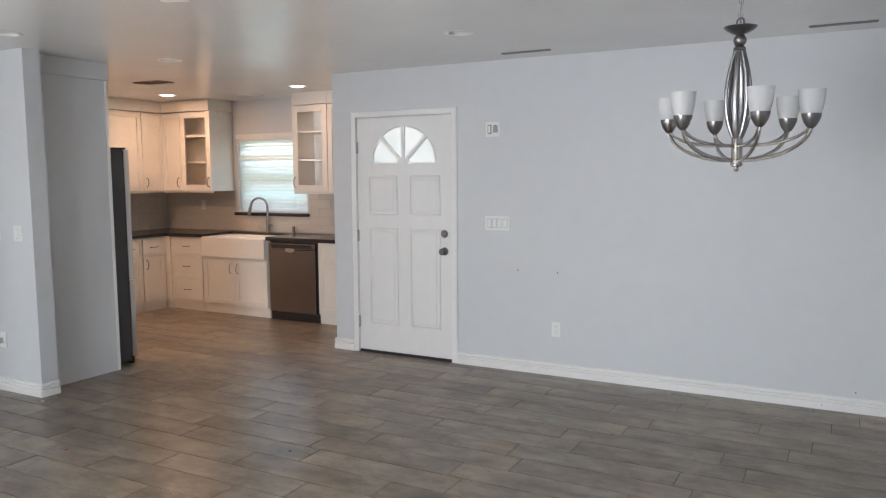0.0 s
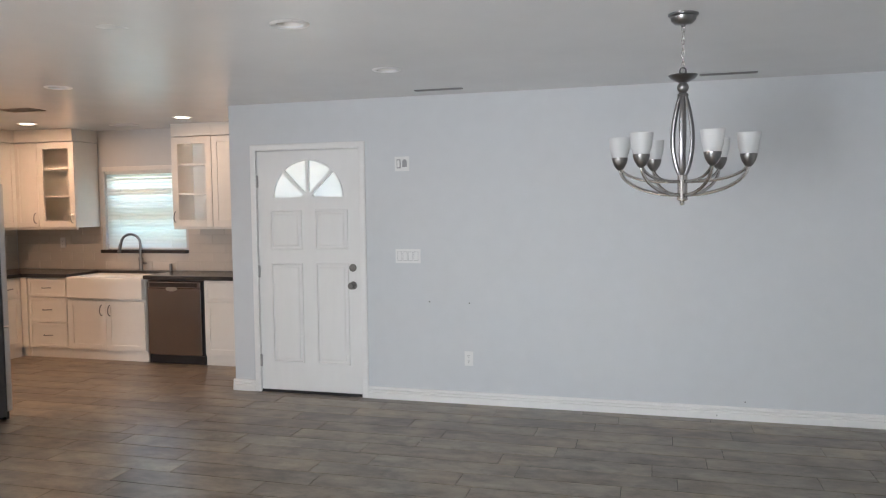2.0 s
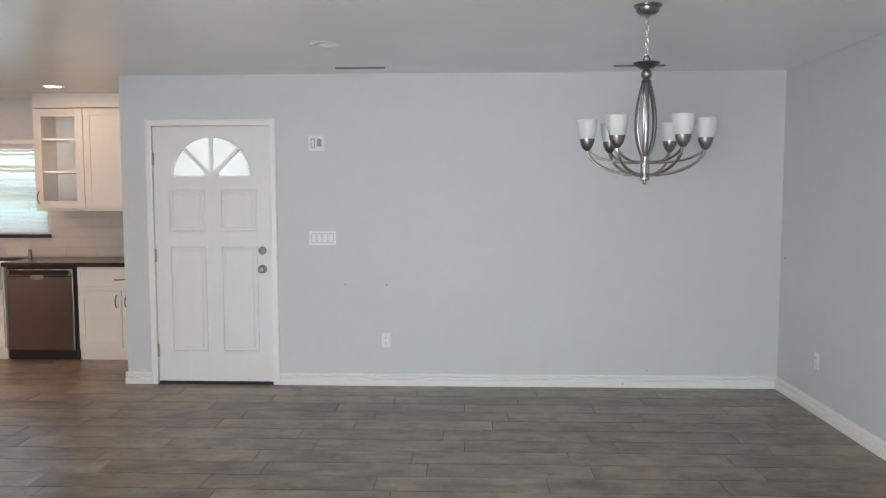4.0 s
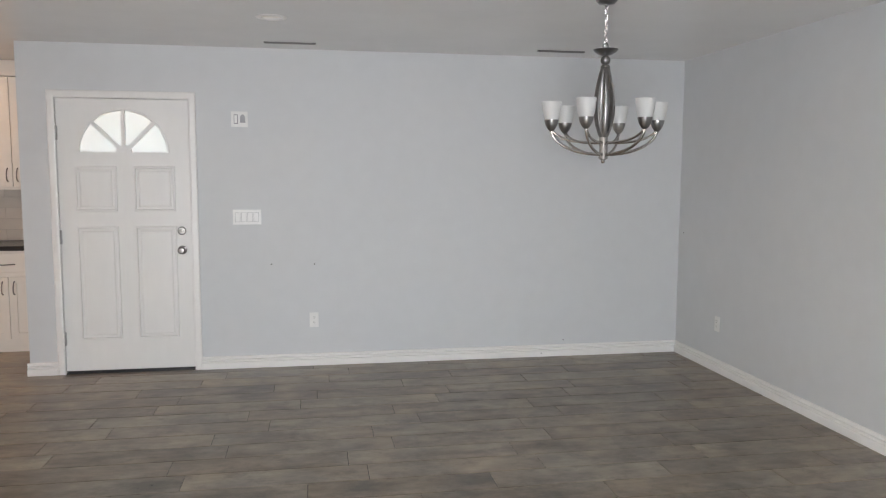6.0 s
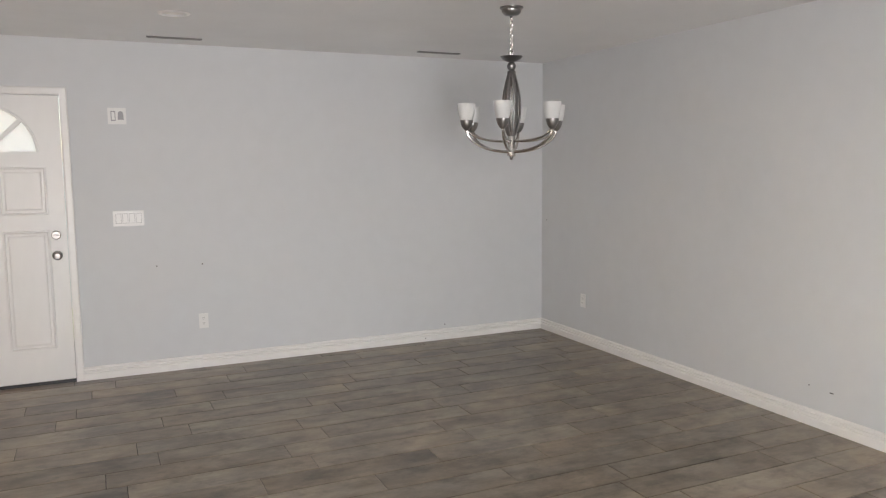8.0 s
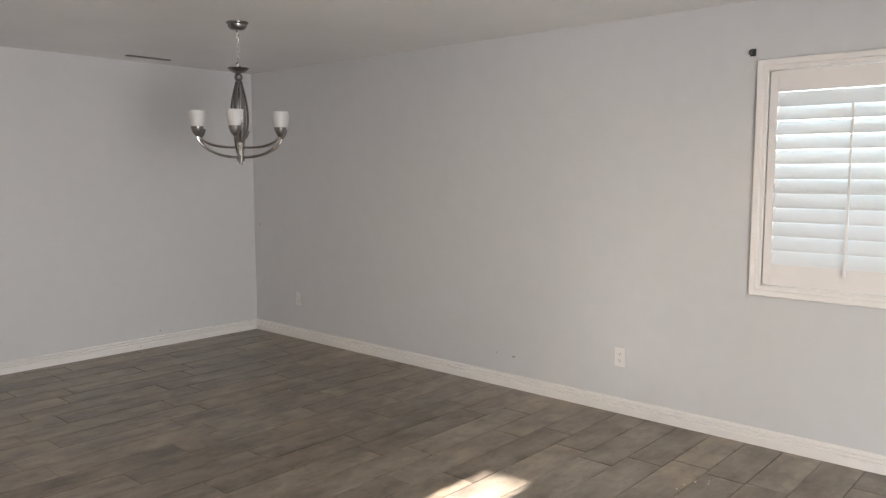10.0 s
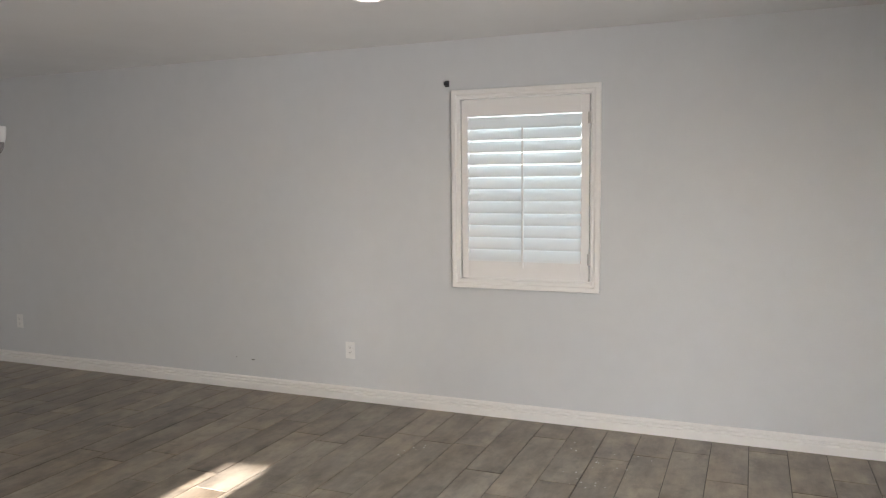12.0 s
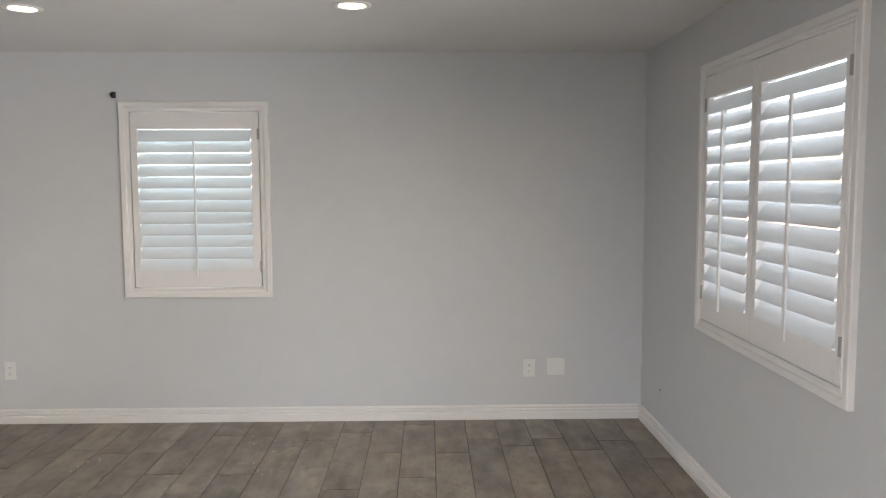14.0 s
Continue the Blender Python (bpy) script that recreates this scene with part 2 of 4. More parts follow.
M_CABGLASS = glass_mat("thin_cabinet_glass", ior=1.13)
M_FROST = cloth_mat("frosted_door_glass", (0.84, 0.82, 0.81), 0.84)
M_GLOW_K = glow_mat("lit_warm_lens", (1.0, 0.86, 0.66), 1.9)
M_GLOW_L = glow_mat("lit_white_lens", (1.0, 0.94, 0.86), 1.5)
M_LENS = mat("unlit_lens", (0.62, 0.62, 0.62), 0.4)
M_PLANK = plank_mat()


# ---- mesh helpers ----
def mesh_of(name, bm, material, smooth=False):
    bmesh.ops.recalc_face_normals(bm, faces=bm.faces)
    me = bpy.data.meshes.new(name)
    bm.to_mesh(me)
    bm.free()
    me.materials.append(material)
    if smooth:
        me.shade_smooth()
        me.set_sharp_from_angle(angle=radians(40))
    return me


def part(name, bm, material, parent, label="", smooth=False):
    ob = new(name, mesh_of(name, bm, material, smooth))
    ob.parent = parent
    return tagged(ob, label)


def solid(name, bm, material, label="", category="", kind="", group="", smooth=False):
    return tagged(new(name, mesh_of(name, bm, material, smooth)), label, category, group, kind)


def thing(name, m, label, category, group="", kind=""):
    ob = new(name)
    ob.matrix_world = m
    return tagged(ob, label, category, group, kind)


def box(bm, x0, x1, y0, y1, z0, z1, bevel=0.0, m=None):
    """A box, its edges rounded by bevel."""
    x0, x1, y0, y1, z0, z1 = min(x0, x1), max(x0, x1), min(y0, y1), max(y0, y1), min(z0, z1), max(z0, z1)
    vs = [bm.verts.new((x, y, z)) for x in (x0, x1) for y in (y0, y1) for z in (z0, z1)]
    fs = [bm.faces.new([vs[i] for i in q]) for q in ((0, 1, 3, 2), (4, 6, 7, 5), (0, 4, 5, 1), (2, 3, 7, 6), (0, 2, 6, 4), (1, 5, 7, 3))]
    made = vs
    if bevel:
        es = list({e for f in fs for e in f.edges})
        r = bmesh.ops.bevel(bm, geom=es, offset=bevel, segments=2, affect="EDGES", profile=0.6)
        made = list({v for f in r["faces"] for v in f.verts} | {v for v in vs if v.is_valid})
    if m is not None:
        bmesh.ops.transform(bm, matrix=m, verts=made)
    return bm


def boxes(*rows, bevel=0.0):
    bm = bmesh.new()
    for r in rows:
        box(bm, *r, bevel=bevel)
    return bm


def lathe(bm, profile, at=(0, 0, 0), n=28, m=None):
    """Turn (radius, height) pairs round the z axis."""
    rings, made = [], []
    for r, z in profile:
        if r < 1e-6:
            ring = [bm.verts.new((at[0], at[1], at[2] + z))]
        else:
            ring = [bm.verts.new((at[0] + r * math.cos(2 * math.pi * k / n), at[1] + r * math.sin(2 * math.pi * k / n), at[2] + z)) for k in range(n)]
        rings.append(ring)
        made += ring
    for a, b in zip(rings, rings[1:]):
        for k in range(n):
            q = [a[k % len(a)], a[(k + 1) % len(a)], b[(k + 1) % len(b)], b[k % len(b)]]
            q = list(dict.fromkeys(q))
            if len(q) > 2:
                bm.faces.new(q)
    if m is not None:
        bmesh.ops.transform(bm, matrix=m, verts=made)
    return bm


def tube(bm, pts, r, n=10, flat=1.0, closed=False, up=(0, 0, 1)):
    """A rod along points; flat squeezes it across, so that it is a strap."""
    pts = [Vector(p) for p in pts]
    rings = []
    for i, p in enumerate(pts):
        a = pts[i - 1] if i or closed else pts[0]
        b = pts[(i + 1) % len(pts)] if i + 1 < len(pts) or closed else pts[-1]
        d = (b - a).normalized()
        s = d.cross(Vector(up))
        s = s.normalized() if s.length > 1e-4 else Vector((1, 0, 0))
        u = s.cross(d)
        rings.append([bm.verts.new(p + r * (math.cos(2 * math.pi * k / n) * s * flat + math.sin(2 * math.pi * k / n) * u)) for k in range(n)])
    for a, b in zip(rings, rings[1:] + (rings[:1] if closed else [])):
        for k in range(n):
            bm.faces.new((a[k], a[(k + 1) % n], b[(k + 1) % n], b[k]))
    if not closed:
        bm.faces.new(rings[0])
        bm.faces.new(rings[-1])
    return bm


def bezier(a, b, c, d, n=12):
    a, b, c, d = (Vector(v) for v in (a, b, c, d))
    return [(1 - t) ** 3 * a + 3 * (1 - t) ** 2 * t * b + 3 * (1 - t) * t * t * c + t ** 3 * d for t in (k / n for k in range(n + 1))]


def sweep(bm, profile, a, b, inward):
    """Extrude a moulding profile (out from the wall, height) from a to b along a wall; inward points into the room."""
    a, b, w = Vector(a), Vector(b), Vector(inward)
    ends = [[bm.verts.new(p + w * o + Vector((0, 0, h))) for o, h in profile] for p in (a, b)]
    n = len(profile)
    for k in range(n):
        bm.faces.new((ends[0][k], ends[0][(k + 1) % n], ends[1][(k + 1) % n], ends[1][k]))
    bm.faces.new(ends[0])
    bm.faces.new(list(reversed(ends[1])))
    return bm


def frame_bm(w, h, prof):
    """A mitred rectangular frame in the xz plane round the origin, outer size w by h.
    prof: (inset from the outer edge, forward) pairs; forward is -y."""
    bm = bmesh.new()
    loops = []
    for inset, out in prof:
        x, z = w / 2 - inset, h / 2 - inset
        loops.append([bm.verts.new(v) for v in ((-x, -out, -z), (x, -out, -z), (x, -out, z), (-x, -out, z))])
    for a, b in zip(loops, loops[1:] + loops[:1]):
        for k in range(4):
            bm.faces.new((a[k], a[(k + 1) % 4], b[(k + 1) % 4], b[k]))
    return bm


# ---- large structure ----
def wall(name, rows, label):
    return solid(name, boxes(*rows), M_WALL, label, "wall", "structure")


def holed(x0, x1, y0, y1, axis, lo, hi, z0, z1, top=CEIL + 0.1):
    """Boxes of a straight wall with one opening from lo to hi along axis, z0 to z1."""
    if axis == "x":
        rows = [(x0, lo, y0, y1, -0.1, top), (hi, x1, y0, y1, -0.1, top), (lo, hi, y0, y1, z1, top)]
        return rows + ([(lo, hi, y0, y1, -0.1, z0)] if z0 > -0.05 else [])
    rows = [(x0, x1, y0, lo, -0.1, top), (x0, x1, hi, y1, -0.1, top), (x0, x1, lo, hi, z1, top)]
    return rows + ([(x0, x1, lo, hi, -0.1, z0)] if z0 > -0.05 else [])


DOOR_L, DOOR_R, DOOR_T = -3.735, -2.803, 2.062
wall("wall_north", holed(KEAST, EAST + THICK, NORTH, NORTH + THICK, "x", DOOR_L - 0.02, DOOR_R + 0.02, -0.1, DOOR_T + 0.02), "plain light grey painted wall with the front door")
EW_Y0, EW_Y1, EW_Z0, EW_Z1 = -0.284, 0.688, 0.852, 2.137
wall("wall_east", holed(EAST, EAST + THICK, SOUTH - THICK, NORTH, "y", EW_Y0 + 0.05, EW_Y1 - 0.05, EW_Z0 + 0.05, EW_Z1 - 0.05), "long light grey painted wall with a shuttered window")
SW_X0, SW_X1, SW_Z0, SW_Z1 = -1.37, 0.115, 0.825, 2.205
SD_X0, SD_X1 = -3.4, -1.8
south = holed(-1.7, EAST, SOUTH - THICK, SOUTH, "x", SW_X0 + 0.05, SW_X1 - 0.05, SW_Z0 + 0.05, SW_Z1 - 0.05)
south += holed(WEST, -1.7, SOUTH - THICK, SOUTH, "x", SD_X0, SD_X1, -0.1, 2.05)
wall("wall_south", south, "light grey painted wall with a wide shuttered window")
WD_Y0, WD_Y1, WD_T = -1.1, 1.53, 2.06
wall("wall_west", holed(WEST - THICK, WEST, SOUTH - THICK, PART_S, "y", WD_Y0, WD_Y1, -0.1, WD_T), "plain light grey painted wall")
wall("partition_wall", [(KWEST, PART_E, PART_S, PART_N, -0.1, CEIL + 0.1)], "short light grey painted wall beside the kitchen")
wall("kitchen_wall_west", [(KWEST - THICK, KWEST, PART_S, KNORTH + THICK, -0.1, CEIL + 0.1)], "grey painted kitchen wall behind the cabinets")
KW_X0, KW_X1, KW_Z0, KW_Z1 = -6.44, -5.40, 1.13, 2.02
wall("kitchen_wall_north", holed(KWEST, KEAST + THICK, KNORTH, KNORTH + THICK, "x", KW_X0, KW_X1, KW_Z0, KW_Z1), "grey painted kitchen wall with a window over the sink")
wall("kitchen_wall_east", [(KEAST, KEAST + THICK, NORTH + THICK, KNORTH, -0.1, CEIL + 0.1)], "grey painted kitchen side wall")
# the second can, at y 4.25, is an unseen one added for the kitchen fill
CANS = [(-6.58, 5.93, True, True), (-6.58, 4.25, True, True), (-4.83, 6.00, True, True), (-4.56, 4.14, False, True), (-4.55, 2.85, False, False),
        (-2.14, 2.95, False, False), (-2.12, 4.25, False, False), (-0.05, 0.645, True, False), (-0.12, -0.963, True, False)]


def ceiling_mesh():
    """The ceiling's sheet with round holes for the recessed lights, and a lid over it."""
    bm = bmesh.new()
    outline = [(WEST - 0.16, SOUTH - 0.2), (EAST + 0.2, SOUTH - 0.2), (EAST + 0.2, KNORTH + 0.2), (KWEST - 0.2, KNORTH + 0.2), (KWEST - 0.2, PART_S + 0.05), (WEST - 0.16, PART_S + 0.05)]
    loops = [outline] + [[(x + 0.064 * math.cos(2 * math.pi * k / 32), y + 0.064 * math.sin(2 * math.pi * k / 32)) for k in range(32)] for x, y, lit, kit in CANS]
    edges = []
    for loop in loops:
        vs = [bm.verts.new((x, y, CEIL)) for x, y in loop]
        edges += [bm.edges.new((a, b)) for a, b in zip(vs, vs[1:] + vs[:1])]
    bmesh.ops.triangle_fill(bm, use_beauty=True, use_dissolve=False, edges=edges, normal=(0, 0, -1))
    box(bm, WEST - 0.16, EAST + 0.2, SOUTH - 0.2, PART_S + 0.05, CEIL + 0.101, CEIL + 0.14)
    box(bm, KWEST - 0.2, EAST + 0.2, PART_S + 0.05, KNORTH + 0.2, CEIL + 0.101, CEIL + 0.14)
    return bm


solid("ceiling", ceiling_mesh(), M_CEIL, "white satin painted ceiling with recessed lights", "ceiling", "structure")
floor = solid("floor", boxes((KWEST - 0.1, EAST + 0.1, SOUTH - 0.1, KNORTH + 0.1, -0.12, -0.004)), M_FGROUT, "grey-brown wood-look plank tile floor", "floor", "structure")

BASE = [(0, 0), (0.020, 0), (0.020, 0.042), (0.017, 0.048), (0.008, 0.053), (0.009, 0.056), (0.017, 0.060), (0.017, 0.066), (0.014, 0.070), (0.0055, 0.0735), (0.0065, 0.0765), (0.0145, 0.080), (0.0145, 0.087), (0.009, 0.095), (0, 0.097)]


def baseboard(a, b, inward):
    bm = bmesh.new()
    sweep(bm, BASE, (*a, 0), (*b, 0), (*inward, 0))
    solid("baseboard", bm, M_TRIM, "white stepped wooden baseboard along the wall", "baseboard", "structure")


baseboard((DOOR_R + 0.055, NORTH), (EAST, NORTH), (0, -1))
baseboard((KEAST - 0.016, NORTH), (DOOR_L - 0.055, NORTH), (0, -1))
baseboard((KEAST, NORTH), (KEAST, NORTH + 0.16), (-1, 0))
baseboard((EAST, NORTH - 0.016), (EAST, SOUTH + 0.016), (-1, 0))
baseboard((EAST, SOUTH), (SD_X1, SOUTH), (0, 1))
baseboard((WEST, PART_S), (PART_E + 0.016, PART_S), (0, -1))
baseboard((PART_E, PART_S), (PART_E, PART_N), (1, 0))


# ---- front door ----
def front_door():
    w, h = DOOR_R - DOOR_L, DOOR_T - 0.022
    d = thing("door_1", pose((DOOR_L + DOOR_R) / 2, NORTH + 0.006, 0.022), "white panelled front door, closed, with fan-shaped window", "door", kind="structure")
    hw, cz, r, n = w / 2, 1.646, 0.312, 48
    bm = bmesh.new()
    box(bm, -hw, hw, 0, 0.044, 0, cz)
    for y in (0.0, 0.044):
        prev = None
        corner = math.atan2(h - cz, hw)
        for a in sorted([math.pi * k / n for k in range(n + 1)] + [corner, math.pi - corner]):
            c, s = math.cos(a), math.sin(a)
            t = min(hw / abs(c) if abs(c) > 1e-9 else 9, (h - cz) / s if s > 1e-9 else 9)
            pair = (bm.verts.new((r * c, y, cz + r * s)), bm.verts.new((t * c, y, cz + t * s)))
            if prev:
                bm.faces.new((prev[0], prev[1], pair[1], pair[0]))
                bm.faces.new((prev[0], pair[0], bm.verts.new((r * c, 0.044 - y, cz + r * s)), bm.verts.new((prev[0].co.x, 0.044 - y, prev[0].co.z)))) if y == 0 else None
            prev = pair
    for s in (-1, 1):
        box(bm, s * hw, s * (hw - 0.001), 0, 0.044, cz, h)
    box(bm, -hw, hw, 0, 0.044, h - 0.001, h)
    leaf = part("leaf", bm, M_DOOR, d)
    # fan-light frame: rim, sill, three spokes and a hub
    rim = bmesh.new()
    for k in range(n):
        a0, a1 = math.pi * k / n, math.pi * (k + 1) / n
        q = []
        for a in (a0, a1):
            q.append([rim.verts.new((rr * math.cos(a), y, cz + rr * math.sin(a))) for rr, y in ((r + 0.012, 0.0), (r + 0.010, -0.005), (r - 0.002, -0.006), (r - 0.006, 0.004))])
        for j in range(3):
            rim.faces.new((q[0][j], q[0][j + 1], q[1][j + 1], q[1][j]))
    part("window_rim", rim, M_DOOR, d)
    for ang in (45, 90, 135):
        bm = bmesh.new()
        box(bm, 0.03, r, -0.005, 0.02, -0.0145, 0.0145, 0.003, Matrix.Translation((0, 0, cz)) @ pose(0, 0, 0, 0, -ang, 0))
        part("mullion", bm, M_DOOR, d)
    hub = bmesh.new()
    arc = [(0.056 * math.cos(math.pi * k / 16), cz + 0.056 * math.sin(math.pi * k / 16)) for k in range(17)]
    caps = [[hub.verts.new((x, y, z)) for x, z in arc] for y in (-0.006, 0.022)]
    for cap in caps:
        hub.faces.new(cap)
    for k in range(17):
        hub.faces.new((caps[0][k], caps[0][(k + 1) % 17], caps[1][(k + 1) % 17], caps[1][k]))
    part("mullion_hub", hub, M_DOOR, d)
    for k in range(4):
        bm = bmesh.new()
        a0, a1 = math.pi * k / 4, math.pi * (k + 1) / 4
        arc = [(0.01, a0), (0.01, a1)] + [(r + 0.004, a1 + (a0 - a1) * j / 12) for j in range(13)]
        f = [[bm.verts.new((rr * math.cos(a), y, cz + rr * math.sin(a))) for rr, a in arc] for y in (0.020, 0.025)]
        bm.faces.new(f[0])
        bm.faces.new(f[1])
        for i in range(len(arc)):
            bm.faces.new((f[0][i], f[0][(i + 1) % len(arc)], f[1][(i + 1) % len(arc)], f[1][i]))
        g = part("window_pane", bm, M_FROST, d, "frosted white glass pane")
        g.visible_shadow = False
    # four sunk panels with beaded frames and raised fields
    for x0, x1, z0, z1 in ((-3.622, -3.326, 1.228, 1.566), (-3.208, -2.910, 1.228, 1.566), (-3.622, -3.326, 0.258, 1.116), (-3.208, -2.910, 0.258, 1.116)):
        cx, cz2 = (x0 + x1) / 2 - (DOOR_L + DOOR_R) / 2, (z0 + z1) / 2 - 0.022
        pw, ph = x1 - x0, z1 - z0
        bm = frame_bm(pw, ph, [(0, 0), (0.003, 0.009), (0.012, 0.010), (0.018, 0.0005), (0.032, 0.0005), (0.042, 0.007), (0.05, 0.0075), (0.06, 0.0)])
        box(bm, -pw / 2 + 0.042, pw / 2 - 0.042, -0.0075, 0, -ph / 2 + 0.042, ph / 2 - 0.042)
        bmesh.ops.translate(bm, verts=bm.verts, vec=(cx, 0, cz2))
        part("door_panel", bm, M_DOOR, d)
    kx, turn = -2.872 - (DOOR_L + DOOR_R) / 2, pose(0, 0, 0, 90, 0, 0)
    bm = bmesh.new()
    lathe(bm, [(0, 0), (0.034, 0), (0.034, 0.004), (0.030, 0.010), (0.014, 0.013), (0.012, 0.030), (0.022, 0.036), (0.028, 0.046), (0.028, 0.054), (0.020, 0.063), (0, 0.065)], m=Matrix.Translation((kx, 0, 0.911)) @ turn)
    part("door_knob", bm, M_HARD, d, "round satin nickel door knob", True)
    bm = bmesh.new()
    lathe(bm, [(0, 0), (0.032, 0), (0.032, 0.006), (0.026, 0.012), (0, 0.013)], m=Matrix.Translation((kx, 0, 1.058)) @ turn)
    box(bm, kx - 0.017, kx + 0.017, -0.028, -0.010, 1.053, 1.063, 0.002)
    part("deadbolt", bm, M_HARD, d, "round satin nickel deadbolt with thumb turn", True)
    for z in (0.25, 1.018, 1.786):
        bm = bmesh.new()
        lathe(bm, [(0, 0), (0.009, 0), (0.009, 0.105), (0, 0.105)], (-hw - 0.003, -0.010, z - 0.0525), 12)
        box(bm, -hw - 0.002, -hw + 0.010, -0.0035, 0.0, z - 0.05, z + 0.05, 0.0008)
        box(bm, -hw - 0.004, -hw + 0.0005, -0.003, 0.03, z - 0.05, z + 0.05)
        part("hinge", bm, M_HINGE, d, "grey steel hinge", True)
    bm = boxes((-hw, hw, 0.0, 0.03, -0.016, 0.001))
    part("door_sweep", bm, M_BLACK, d, "black rubber sweep")
    # jamb, casing and threshold
    c = thing("door_frame", pose((DOOR_L + DOOR_R) / 2, NORTH, 0), "white wooden door casing and jamb", "door frame", kind="structure")
    prof = [(0.0, 0.0), (0.014, 0.0), (0.017, 0.012), (0.016, 0.044), (0.010, 0.052), (0.0, 0.053)]
    for s in (-1, 1):
        bm = bmesh.new()
        top = DOOR_T + 0.004
        cols = [[bm.verts.new((s * (hw + 0.004 + o), -f, z)) for f, o in prof] for z in (0.0,)]
        cols.append([bm.verts.new((s * (hw + 0.004 + o), -f, top + o)) for f, o in prof])
        for k in range(len(prof)):
            bm.faces.new((cols[0][k], cols[0][(k + 1) % len(prof)], cols[1][(k + 1) % len(prof)], cols[1][k]))
        bm.faces.new(cols[0])
        part("casing", bm, M_TRIM, c)
        part("jamb", boxes((s * (hw + 0.003), s * (hw + 0.0195), 0.003, THICK - 0.003, 0, DOOR_T + 0.003)), M_TRIM, c)
    bm = bmesh.new()
    cols = [[bm.verts.new((s * (hw + 0.004 + o), -f, DOOR_T + 0.004 + o)) for f, o in prof] for s in (-1, 1)]
    for k in range(len(prof)):
        bm.faces.new((cols[0][k], cols[0][(k + 1) % len(prof)], cols[1][(k + 1) % len(prof)], cols[1][k]))
    part("casing", bm, M_TRIM, c)
    part("jamb", boxes((-hw - 0.0195, hw + 0.0195, 0.003, THICK - 0.003, DOOR_T + 0.003, DOOR_T + 0.0195)), M_TRIM, c)
    part("threshold", boxes((-hw - 0.002, hw + 0.002, -0.004, THICK, -0.01, 0.005), bevel=0.002), M_BLACK, c, "dark metal threshold")


front_door()


# ---- shuttered windows ----
def louver(length, width=0.092, thick=0.011, tilt=33.0):
    """One slat along x, elliptical, its room edge (-y) low."""
    bm = bmesh.new()
    ring = []
    for k in range(14):
        a = 2 * math.pi * k / 14
        ring.append((width / 2 * math.cos(a), thick / 2 * math.sin(a)))
    m = pose(0, 0, 0, 90 - tilt, 0, 0)
    ends = [[bm.verts.new(m @ Vector((x, y, z))) for y, z in ring] for x in (-length / 2, length / 2)]
    for k in range(14):
        bm.faces.new((ends[0][k], ends[0][(k + 1) % 14], ends[1][(k + 1) % 14], ends[1][k]))
    bm.faces.new(ends[0])
    bm.faces.new(ends[1])
    return bm


